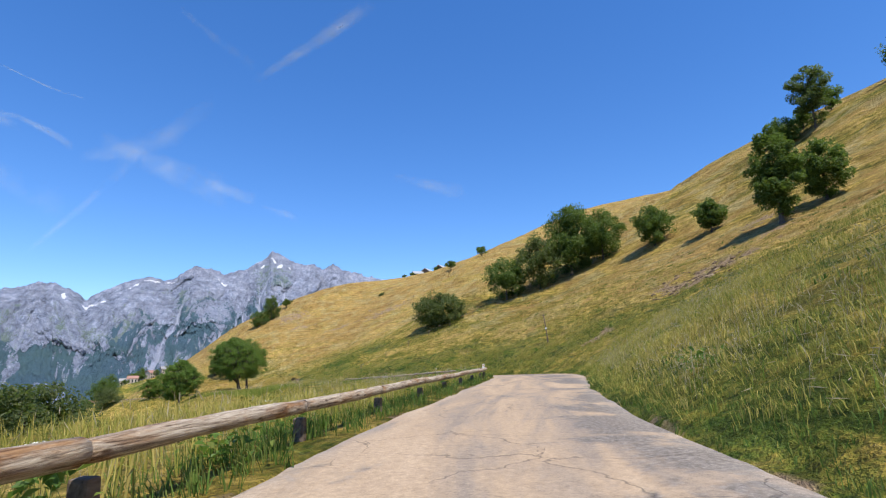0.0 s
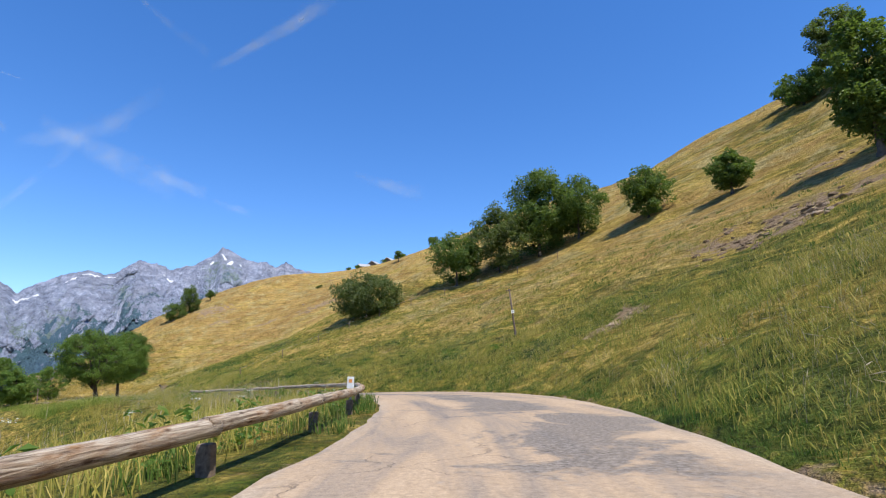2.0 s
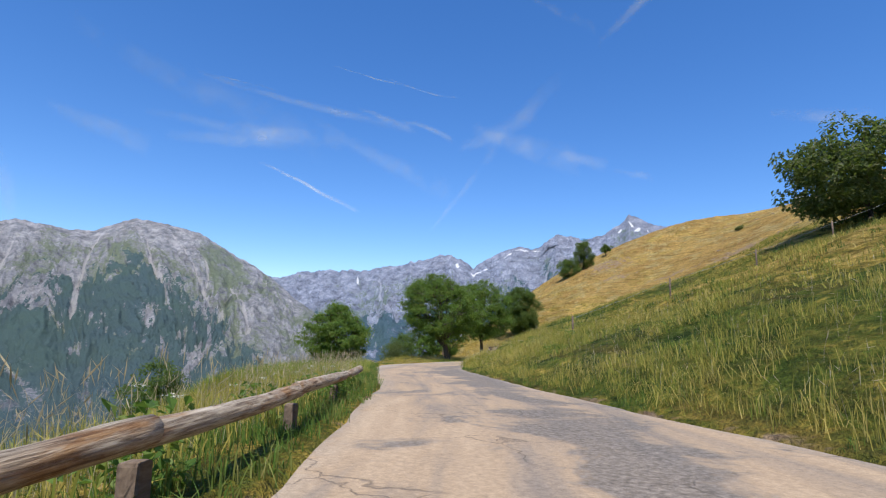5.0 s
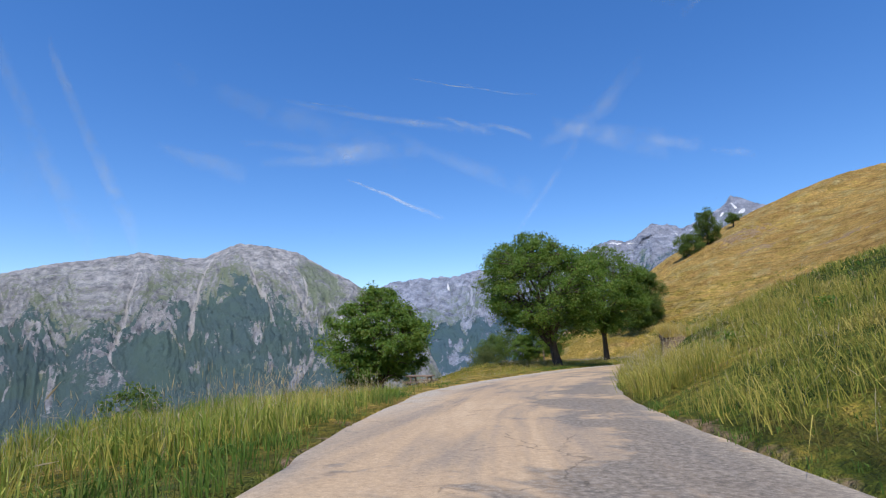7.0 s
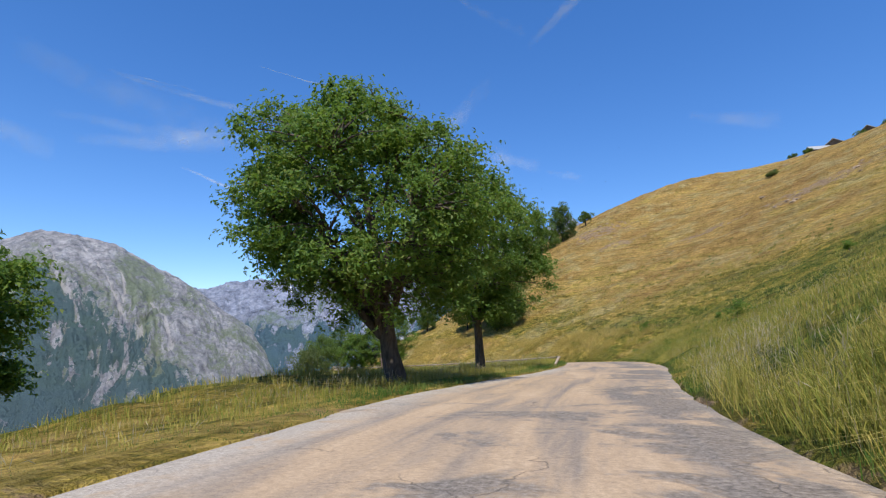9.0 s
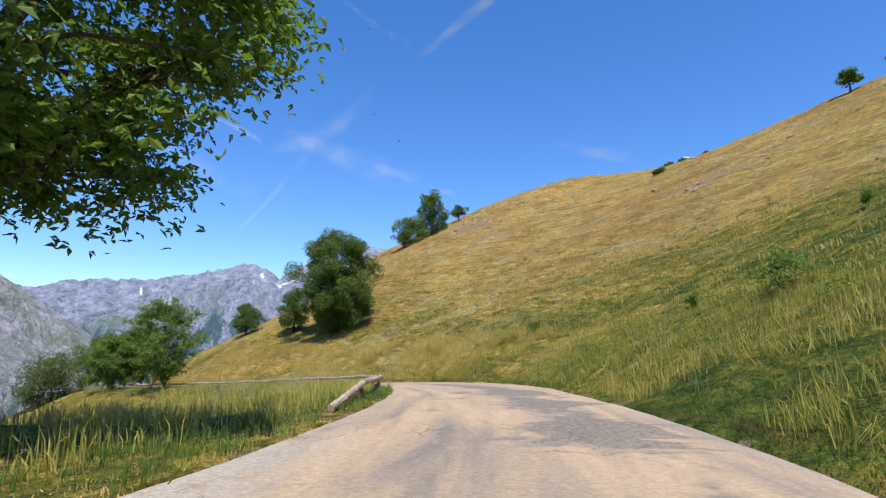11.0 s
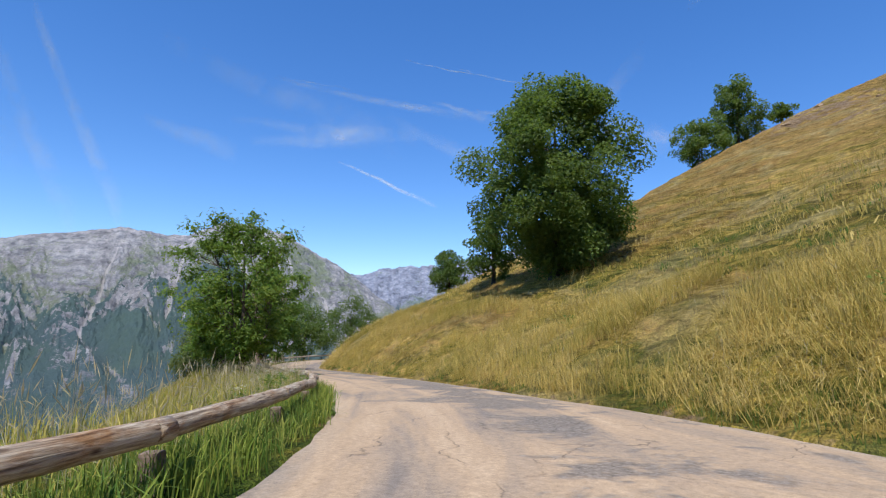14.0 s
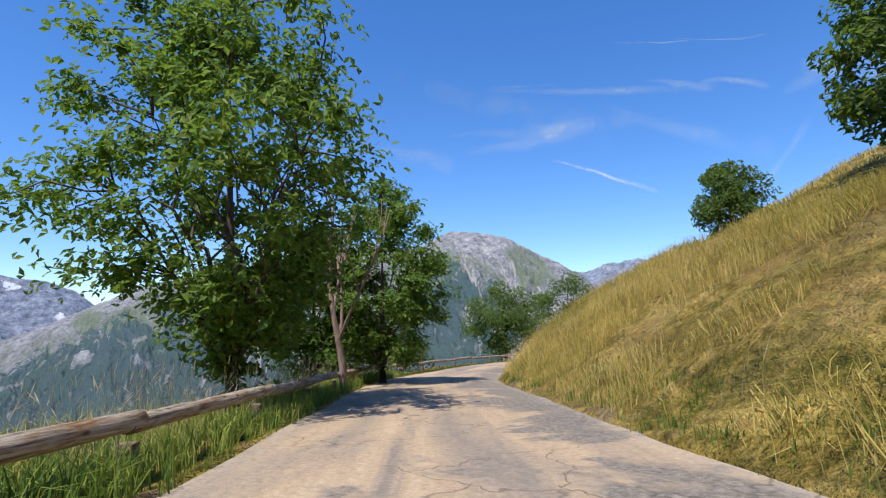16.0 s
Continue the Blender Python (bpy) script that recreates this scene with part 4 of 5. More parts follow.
round_tree(-109.5, 183.3, 8.6, 8.8, 55, 6000, 0.3, LEAF_BUSH, sink=ground_z(-109.5, 183.3) + 11.2, label="dense dark tree on the drop below the bend", bare=0.03)
# trees on the drop below the rail
round_tree(-67, 94.5, 11.6, 8.0, 60, 5200, 0.34, LEAF_DARK, label="tree growing on the drop below the rail", bare=0.05)
tree("sycamore", "tall thin-branched bright green sycamore leaning over the rail", -82.5, 174.2, 10.4, 6.6, 17000, 0.145, LEAF_BRIGHT, seed=70, near=True, bare=0.05, trunk=0.16, clumps=150, low=0.45, peak=0.8, flat=0.7, limbs=14, uneven=2.0, lean=(-0.3, -0.5))
tree("sycamore", "dense dark sycamore beside the rail", -91.0, 179.6, 8.4, 5.4, 17000, 0.145, LEAF_ASH, seed=71, near=True, bare=0.02, trunk=0.14, clumps=130, low=-0.1, peak=1.6)
tree("sycamore", "dark bushy sycamore behind the bright one", -93.0, 177.2, 7.2, 5.4, 14000, 0.150, LEAF_ASH, seed=74, near=True, bare=0.02, trunk=0.16, clumps=120, low=-0.1, peak=1.4)
round_tree(-122, 201, 8.4, 9.5, 72, 6200, 0.30, label="tree below the next bend", bare=0.03)
round_tree(-128, 213, 11.0, 9.0, 73, 5200, 0.30, label="tree below the next bend", bare=0.03)

# bushes by the meadow's edge and on the slope
for k, (px, py, h, w) in enumerate(((-16.5, 20.5, 2.4, 4.0), (-18.5, 25, 2.6, 4.4), (-20.5, 30.5, 2.4, 4.2), (-33, 58, 3.0, 4.5))):
    tree("bush", "leafy green bush at the meadow's edge", px, py, h, w, 1900, 0.2, LEAF_BUSH, seed=90 + k, bare=0.02, trunk=0.06, low=0.05, clumps=34, category="bush", group="meadow bushes")
for k, (px, py, h) in enumerate(((-24.4, 143.7, 1.3), (-25.0, 160.5, 1.1), (-43.8, 168.9, 1.3), (-33.5, 146, 1.5), (-35.0, 152, 0.9))):
    tree("bush", "small leafy shrub in the dry grass", px, py, h, h * 1.0, 420, 0.13, LEAF_BRIGHT, seed=100 + k, bare=0.02, trunk=0.03, low=0.1, clumps=14, category="bush", group="slope shrubs", sink=0.05)


def bare_tree(x, y, tall, seed):
    """A dead tree: a broken trunk and forking bare twigs."""
    rng = np.random.default_rng(seed)
    root = tagged(new("dead_tree"), "dead grey leafless tree between the sycamores", "tree")
    root.location = (x, y, ground_z(x, y) - 0.2)
    vs, fs = [], []

    def grow(a, d, length, r, depth):
        n = 4
        pts = [np.array(a, float)]
        for k in range(n):
            d = d + rng.normal(0, 0.10, 3)
            d = d / np.linalg.norm(d)
            pts.append(pts[-1] + d * length / n)
        v, f = tube(pts, [r * (1 - 0.55 * k / n) for k in range(n + 1)], 6)
        base = len(vs)
        vs.extend(v)
        fs.extend([tuple(i + base for i in q) for q in f])
        if depth:
            for k in range(4 if depth > 1 else 3):
                e = d + rng.normal(0, 0.34, 3)
                e[2] += 0.35
                grow(pts[rng.integers(2, n + 1)], e / np.linalg.norm(e), length * rng.uniform(0.5, 0.75), r * 0.45, depth - 1)
    grow((0, 0, 0), np.array([0.05, 0.0, 1.0]), tall * 0.42, 0.15, 3)
    part("dead_wood", mesh_of("dead_wood", [tuple(v) for v in vs], fs, BARK_GREY), root)
    return root


bare_tree(-87.4, 177.4, 8.4, 4)


# ---- guard rails of logs ----
def log_mesh(length, radius, seed):
    rng = np.random.default_rng(seed)
    rings, sides = 22, 12
    L, T = np.meshgrid(np.linspace(-length / 2, length / 2, rings), np.arange(sides) / sides * 2 * np.pi, indexing="ij")
    taper = 1 + 0.08 * L / length
    r = radius * taper * (1 + 0.05 * grain(L * 1.7 + seed * 9, T * 0 + 2, seed) + 0.05 * grain(L * 3 + seed, np.cos(T) * 2 + 5, seed + 1))
    bow = 0.03 * np.sin(np.pi * (L / length + 0.5)) * rng.uniform(-1, 1)
    v = np.stack([L, np.cos(T) * r + bow, np.sin(T) * r + 0.5 * bow], -1).reshape(-1, 3)
    f = []
    for i in range(rings - 1):
        for j in range(sides):
            f.append((i * sides + j, i * sides + (j + 1) % sides, (i + 1) * sides + (j + 1) % sides, (i + 1) * sides + j))
    me = mesh_of("log", v, f, LOG)
    bm = bmesh.new()
    bm.from_mesh(me)
    bm.verts.ensure_lookup_table()
    for end in (0, rings - 1):
        ring = [bm.verts[end * sides + j] for j in range(sides)]
        bm.faces.new(ring[::-1] if end == 0 else ring)
    bmesh.ops.recalc_face_normals(bm, faces=bm.faces)
    bm.to_mesh(me)
    bm.free()
    return me


def box_mesh(name, size, mat, bevel=0.01, taper=1.0):
    bm = bmesh.new()
    bmesh.ops.create_cube(bm, size=1)
    for v in bm.verts:
        k = taper if v.co.z > 0 else 1
        v.co = Vector((v.co.x * size[0] * k, v.co.y * size[1] * k, v.co.z * size[2]))
    if bevel:
        bmesh.ops.bevel(bm, geom=bm.edges[:], offset=bevel, segments=2, affect="EDGES", profile=0.6)
    return bm_mesh(name, bm, mat)


def bolt_mesh():
    bm = bmesh.new()
    bmesh.ops.create_cone(bm, cap_ends=True, segments=10, radius1=0.026, radius2=0.020, depth=0.03)
    bmesh.ops.bevel(bm, geom=bm.edges[:], offset=0.003, segments=1, affect="EDGES")
    return bm_mesh("bolt", bm, RUST, True)


RUST = plain("rusty_steel", (0.075, 0.042, 0.028), 0.7, 0.4)
BOLT = bolt_mesh()
LOGS = [log_mesh(4.06, 0.092, k) for k in range(6)]
POST = box_mesh("post", (0.15, 0.16, 1.0), POST_WOOD, 0.03)


def on_way(s, n):
    """Place and heading beside the line of travel."""
    x, y, z = (float(np.interp(s, WAY_S, WAY[:, k])) for k in range(3))
    tx, ty = float(np.interp(s, WAY_S, WAY_T[:, 0])), float(np.interp(s, WAY_S, WAY_T[:, 1]))
    return Vector((x + ty * n, y - tx * n, z)), math.atan2(ty, tx)


def guard_rail(s0, s1, label, dip=False):
    rng = random.Random(int(s0) + 100)
    root = tagged(new("guard_rail"), label, "guard rail")
    s, k = s0, 0
    off = lambda q: -(float(np.interp(q, EDGE_S, EDGE_L)) + 0.45)
    root.location = on_way(s0, off(s0))[0]
    base = root.location.copy()
    while s < s1:
        a, _ = on_way(s, off(s))
        b, _ = on_way(s + 4, off(s + 4))
        za = 0.53 + rng.uniform(-0.02, 0.02)
        a.z += 0.10 if dip and k == 0 else za
        b.z += 0.53 + rng.uniform(-0.02, 0.02)
        d = b - a
        ob = part("log", LOGS[k % 6], root)
        ob.matrix_local = Matrix.Translation((a + b) / 2 - base) @ d.to_track_quat("X", "Z").to_matrix().to_4x4() @ pose(0, 0, 0, rng.uniform(0, 360), 0, 0)
        face = Vector((d.y, -d.x, 0)).normalized() * 0.09
        for reach in (-1.72, 1.72):
            spot = (a + b) / 2 + d.normalized() * reach + face - base
            pin = part("bolt", BOLT, ob, "dark rusty bolt head")
            pin.matrix_parent_inverse = ob.matrix_local.inverted()
            pin.matrix_local = Matrix.Translation(spot) @ face.to_track_quat("Z", "Y").to_matrix().to_4x4()
        p, h = on_way(s + 0.25, off(s + 0.25) - 0.12)
        ob = part("post", POST, root)
        ob.matrix_local = Matrix.Translation(p - base + Vector((0, 0, (-0.16 if not (dip and k == 0) else -0.55)))) @ pose(0, 0, 0, rng.uniform(-3, 3), rng.uniform(-3, 3), math.degrees(h))
        s, k = s + 4, k + 1
    return root


guard_rail(-16, 80, "weathered brown log guard rail on wooden posts beside the road")
guard_rail(152.5, 262, "long weathered log guard rail curving along the drop", dip=True)


# ---- picnic table ----
def picnic_table(x, y, turn):
    root = tagged(new("picnic_table"), "weathered brown wooden picnic table with two benches on dry grass", "picnic table")
    root.matrix_world = pose(x, y, ground_z(x, y) - 0.04, 0, 0, turn)
    plank = box_mesh("plank", (1.6, 0.135, 0.045), TABLE_WOOD, 0.006)
    for k in range(5):
        part("top_plank", plank, root).location = (0, -0.29 + 0.145 * k, 0.74)
    for sy in (-1, 1):
        for k in range(2):
            part("bench_plank", plank, root).location = (0, sy * (0.66 + 0.145 * k), 0.44)
    leg = box_mesh("leg", (0.07, 0.11, 0.92), TABLE_WOOD, 0.01)
    bar = box_mesh("bearer", (0.06, 1.66, 0.10), TABLE_WOOD, 0.008)
    cap = box_mesh("bearer_top", (0.06, 0.74, 0.09), TABLE_WOOD, 0.008)
    for sx in (-0.52, 0.52):
        part("bearer", bar, root).location = (sx, 0, 0.365)
        part("top_bearer", cap, root).location = (sx, 0, 0.672)
        for sy in (-1, 1):
            ob = part("leg", leg, root)
            ob.matrix_local = pose(sx + 0.066, sy * 0.45, 0.34, sy * 33, 0, 0)
    return root


picnic_table(-42.2, 103.5, 24)


# ---- poles and markers ----
def rod(name, r0, r1, tall, mat, sides=10):
    v, f = tube([(0, 0, 0), (0.01, 0, tall * 0.5), (0, 0.01, tall), (0, 0.01, tall + 0.004)], [r0, (r0 + r1) / 2, r1, 0.001], sides)
    return mesh_of(name, [tuple(q) for q in v], f, mat)


WHITE = plain("white_enamel", (0.75, 0.75, 0.72), 0.4)
ORANGE = plain("orange_film", (0.75, 0.30, 0.08), 0.5)
STEEL = plain("grey_steel", (0.35, 0.36, 0.38), 0.45, 0.7)
pole = tagged(new("wooden_pole"), "leaning old wooden pole with a small white plate on the slope", "pole")
pole.matrix_world = pose(12.0, 62.4, ground_z(12.0, 62.4) - 0.1, 0, -6, 5)
part("shaft", rod("shaft", 0.075, 0.055, 3.3, POST_WOOD), pole)
part("crosspiece", box_mesh("crosspiece", (0.32, 0.08, 0.07), POST_WOOD, 0.01), pole).location = (-0.08, -0.06, 3.18)
part("plate", box_mesh("plate", (0.22, 0.012, 0.20), WHITE, 0.004), pole, "small white enamel plate").location = (0, -0.085, 1.72)
part("bars", box_mesh("bars", (0.08, 0.006, 0.09), STEEL, 0.0), pole).location = (0, -0.095, 1.72)
marker = tagged(new("marker_post"), "small white roadside marker plate on a thin post", "road marker")
marker.matrix_world = pose(2.85, 39.6, ground_z(2.85, 39.6) - 0.05, 0, 2, -10)
part("stake", rod("stake", 0.025, 0.022, 0.85, STEEL), marker)
part("plate", box_mesh("plate", (0.17, 0.014, 0.28), WHITE, 0.006), marker, "white plate with an orange patch").location = (0, -0.035, 0.80)
part("patch", box_mesh("patch", (0.08, 0.006, 0.08), ORANGE, 0.0), marker).location = (0.0, -0.046, 0.84)
fence = tagged(new("pasture_fence"), "thin wooden pasture fence posts strung with wire", "fence")
fz = ground_z(-7, 92)
fence.location = (-7, 92, fz)
stake = rod("post", 0.05, 0.045, 1.25, POST_WOOD, 8)
FENCE = [(-13, 88), (-9.5, 92.5), (-6, 97), (-2.5, 101), (1.5, 103.5), (6, 105), (11, 105.5), (16, 105.5), (22, 105), (28, 104)]
tops = []
for k, (px, py) in enumerate(FENCE):
    q = Vector((px, py, ground_z(px, py))) - fence.location
    ob = part("post", stake, fence)
    ob.location = q - Vector((0, 0, 0.15))
    tops.append(q + Vector((0, 0, 0.95)))
for a, b in zip(tops, tops[1:]):
    v, f = tube([a, (a + b) / 2 - Vector((0, 0, 0.04)), b], [0.006] * 3, 5)
    part("wire", mesh_of("wire", [tuple(q) for q in v], f, STEEL), fence)


# ---- rocks ----
def rock(x, y, size, seed, flat=0.5, sink=0.75, label="pale broken rock standing out of the grass", group="slope rocks", mat=None, name="rock", category="rock", detail=3):
    rng = random.Random(seed)
    bm = bmesh.new()
    bmesh.ops.create_icosphere(bm, subdivisions=detail, radius=1)
    for v in bm.verts:
        p = v.co * 1.3 + Vector((seed * 3.1, 0, 0))
        k = 1 + 0.45 * noise.noise(p) + 0.28 * abs(noise.noise(p * 2.3)) + 0.1 * noise.noise(p * 6)
        v.co = v.co * k
        v.co.z *= flat
    ob = tagged(new(name, bm_mesh(name, bm, mat or ROCK)), label, category, group)
    ob.matrix_world = pose(x, y, ground_z(x, y) - size * sink * flat + size * flat * 0.3, rng.uniform(-15, 15), rng.uniform(-15, 15), rng.uniform(0, 360)) @ Matrix.Diagonal((size * rng.uniform(0.8, 1.4), size * rng.uniform(0.7, 1.1), size, 1))
    return ob


rr = random.Random(6)
for cxy, n_, spread, big in (((15.5, 52.8), 5, 0.9, 0.26), ((26.2, 51.6), 9, 1.5, 0.28), ((-21.4, 212.5), 7, 6.0, 0.6), ((-30, 215), 4, 5.0, 0.55), ((-66, 240), 6, 5.0, 0.6), ((-25, 257), 3, 5.0, 0.6)):
    for k in range(n_):
        rock(cxy[0] + rr.gauss(0, spread), cxy[1] + rr.gauss(0, spread * 0.7), big * rr.uniform(0.4, 1.2), rr.randrange(999))
for k in range(14):
    q, _ = on_way(114 + 0.5 * k + rr.uniform(-0.4, 0.4), 4.3 + rr.uniform(0, 0.5))
    rock(q.x, q.y, rr.uniform(0.10, 0.22), rr.randrange(999), 0.9, sink=1.0, mat=ROCK_DARK, label="dark rock in the cut bank beside the road", group="bank rocks")

rc = random.Random(17)
CLOD = make_rock("clod_earth", (0.085, 0.058, 0.038), (0.30, 0.205, 0.120), 3.0)
for cxy, n_, sx, sy in (((25.6, 52.8), 46, 1.5, 2.6), ((24.4, 56.8), 14, 0.9, 2.0), ((28.4, 55.6), 26, 1.6, 2.0), ((42.5, 70.0), 14, 2.2, 2.6)):
    for k in range(n_):
        rock(cxy[0] + rc.gauss(0, sx), cxy[1] + rc.gauss(0, sy), rc.uniform(0.12, 0.36), rc.randrange(999), 0.5, sink=0.9, mat=CLOD, label="brown clod of earth on the eroded scar", group="earth clods", name="clod", category="earth", detail=2)


# the earth face where the road is cut into the slope, with dry grass hanging over its lip
EARTH = make_rock("cut_earth", (0.060, 0.042, 0.030), (0.27, 0.190, 0.115), 3.5)
cs = np.arange(111.0, 124.5, 0.22)
CS, CK = np.meshgrid(cs, np.arange(9.0), indexing="ij")
PROFILE = ((0.9, -0.08), (1.5, 0.05), (1.72, 0.25), (1.80, 0.50), (1.78, 0.78), (1.60, 0.97), (1.68, 1.05), (2.0, 1.06), (2.7, 1.0))


def beside(q, o):
    r = np.interp(q, EDGE_S, EDGE_R) + o
    return np.interp(q, WAY_S, WAY[:, 0]) + np.interp(q, WAY_S, WAY_T[:, 1]) * r, np.interp(q, WAY_S, WAY[:, 1]) - np.interp(q, WAY_S, WAY_T[:, 0]) * r


CO = np.interp(CK, np.arange(9), [q[0] for q in PROFILE]) + 0.16 * octaves(CS * 0.9, CK * 0.6, 3, 61) * (CK > 0) * (CK < 8) + 0.05 * octaves(CS * 4, CK * 2.3, 2, 62) * (CK > 0) * (CK < 8)
lo_z, hi_z = ground_many(*beside(CS, 0.9)), ground_many(*beside(CS, 2.7))
CX, CY = beside(CS, CO)
CZ = lo_z + (hi_z - lo_z) * np.interp(CK, np.arange(9), [q[1] for q in PROFILE]) + 0.02 + 0.07 * octaves(CS * 1.6, CK * 0.4, 3, 63) * (CK > 1)
CZ = CZ - 0.7 * ease(118, 124, CS) - 0.8 * ease(114.5, 111.5, CS)
CZ = np.where((CS < 111.4) | (CS > 124), np.minimum(CZ, ground_many(CX, CY) - 0.1), CZ)
tagged(new("earth_bank", mesh_of("earth_bank", np.stack([CX, CY, CZ], -1).reshape(-1, 3), grid_faces(*CS.shape)[:, ::-1], EARTH)), "dark eroded earth face cut into the slope", "bank", kind="structure")


# ---- hamlet below the spur ----
PLASTER, ROOF_T, ROOF_G = plain("cream_plaster", (0.50, 0.42, 0.34), 0.9), plain("tile_roof", (0.36, 0.20, 0.15), 0.8), plain("grey_roof", (0.30, 0.29, 0.28), 0.7)
PANE = plain("dark_pane", (0.04, 0.045, 0.055), 0.15)


def house(x, y, w, d, h, turn, roof, wall=PLASTER, label="small plastered alpine house with a pitched roof", group="hamlet houses", sink=0.6):
    root = tagged(new("house"), label, "house", group)
    root.matrix_world = pose(x, y, ground_z(x, y) - sink, 0, 0, turn)
    bm = bmesh.new()
    a = [bm.verts.new(p) for p in ((-w / 2, -d / 2, 0), (w / 2, -d / 2, 0), (w / 2, d / 2, 0), (-w / 2, d / 2, 0), (-w / 2, -d / 2, h), (w / 2, -d / 2, h), (w / 2, d / 2, h), (-w / 2, d / 2, h), (-w / 2, 0, h + d * 0.34), (w / 2, 0, h + d * 0.34))]
    for f in ((0, 1, 5, 4), (2, 3, 7, 6), (1, 2, 6, 9, 5), (3, 0, 4, 8, 7)):
        bm.faces.new([a[i] for i in f])
    part("wall", bm_mesh("wall", bm, wall), root)
    for sy in (-1, 1):
        slab = box_mesh("roof", (w + 1.0, d * 0.66, 0.18), roof, 0.02)
        part("roof", slab, root).matrix_local = pose(0, sy * d * 0.27, h + d * 0.17 + 0.1, -sy * 34, 0, 0)
    win = box_mesh("window", (0.8, 0.1, 0.9), PANE, 0.02)
    for k in range(3):
        for z in (1.2, h - 0.9):
            part("window", win, root).location = (-w * 0.32 + k * w * 0.32, -d / 2 - 0.02, z)
    return root


house(-224, 345, 6.5, 5.0, 2.8, 20, ROOF_T)
house(-217, 349, 5.5, 4.4, 3.4, 60, ROOF_T)
house(-201, 353, 6.5, 4.6, 2.8, 30, ROOF_G)
house(-195, 351, 6, 4.6, 3.0, 15, ROOF_T)
house(-189, 360, 5, 4.4, 3.8, 70, ROOF_T)
house(-183, 366, 5, 4.4, 3.4, 40, ROOF_G)
ROOF_TIN = plain("tin_roof", (0.36, 0.36, 0.36), 0.6)
for px, py, w, d, h, turn in ((-12.6, 294, 5.2, 4.6, 2.2, 20), (-7.4, 297, 5.4, 5.0, 2.6, 62), (0.2, 292.0, 4.8, 4.6, 2.2, 58)):
    house(px, py, w, d, h, turn, ROOF_TIN, POST_WOOD, "dark timber chalet with a pale metal roof on the ridge", "ridge chalets", 2.2)
for k, (px, py, h) in enumerate(((-212, 344, 5.5), (-206, 349, 4.5), (-220, 339, 4.5), (-197, 346, 4.0), (-190, 352, 5.0), (-184, 358, 4.5), (-178, 362, 5.0), (-172, 356, 4.0), (-160, 342, 4.5), (-150, 330, 4.0))):
    round_tree(px, py, h, h * 1.0, 220 + k, 700, 0.45, label="dark green tree before the hamlet's houses", bare=0.05, clumps=22, group="hamlet trees")
for k in range(15):
    a, r = rr.uniform(0, 6.28), rr.uniform(10, 42)
    round_tree(-222 + math.cos(a) * r * 1.0, 350 + math.sin(a) * r * 0.8, rr.uniform(5, 9), rr.uniform(4, 7), 120 + k, 500, 0.7, label="dark tree among the hamlet's houses", bare=0.05, clumps=20, group="hamlet trees")


# ---- high thin contrails ----
CLOUD = material("thin_cloud", 1.0, spec=0.0)
cn = Nodes(CLOUD)
cn.colour((0.9, 0.92, 0.95))
edge = cn.math("MULTIPLY", cn.attr("fade"), cn.step(cn.noise(cn.coords((0.0022, 0.0022, 0.0022)), 2.0, 6, 0.65), 0.34, 0.72))
cn.t.links.new(cn.math("MULTIPLY", edge, 0.9), cn.bsdf.inputs["Alpha"])


def contrail(az0, el0, az1, el1, width, dense, seed):
    n, m_ = 40, 9
    u, v = np.meshgrid(np.linspace(0, 1, n), np.linspace(-1, 1, m_), indexing="ij")
    az, el = np.radians(az0 + (az1 - az0) * u), np.radians(el0 + (el1 - el0) * u + 0.25 * octaves(u * 3 + seed, u * 0, 2, seed))
    el = el + np.radians(width) * v * (0.5 + 0.7 * u)
    d = 4600.0
    P = np.stack([-70 - np.sin(az) * np.cos(el) * d, 150 + np.cos(az) * np.cos(el) * d, np.sin(el) * d], -1)
    me = mesh_of("contrail", P.reshape(-1, 3), grid_faces(n, m_), CLOUD)
    give(me, "fade", (1 - v ** 2) ** 1.5 * np.sin(np.pi * np.clip(u * 1.02, 0.0, 1)) ** 0.5 * dense)
    ob = tagged(new("contrail", me), "thin white contrail high in the blue sky", "cloud", kind="structure")
    ob.visible_shadow = False


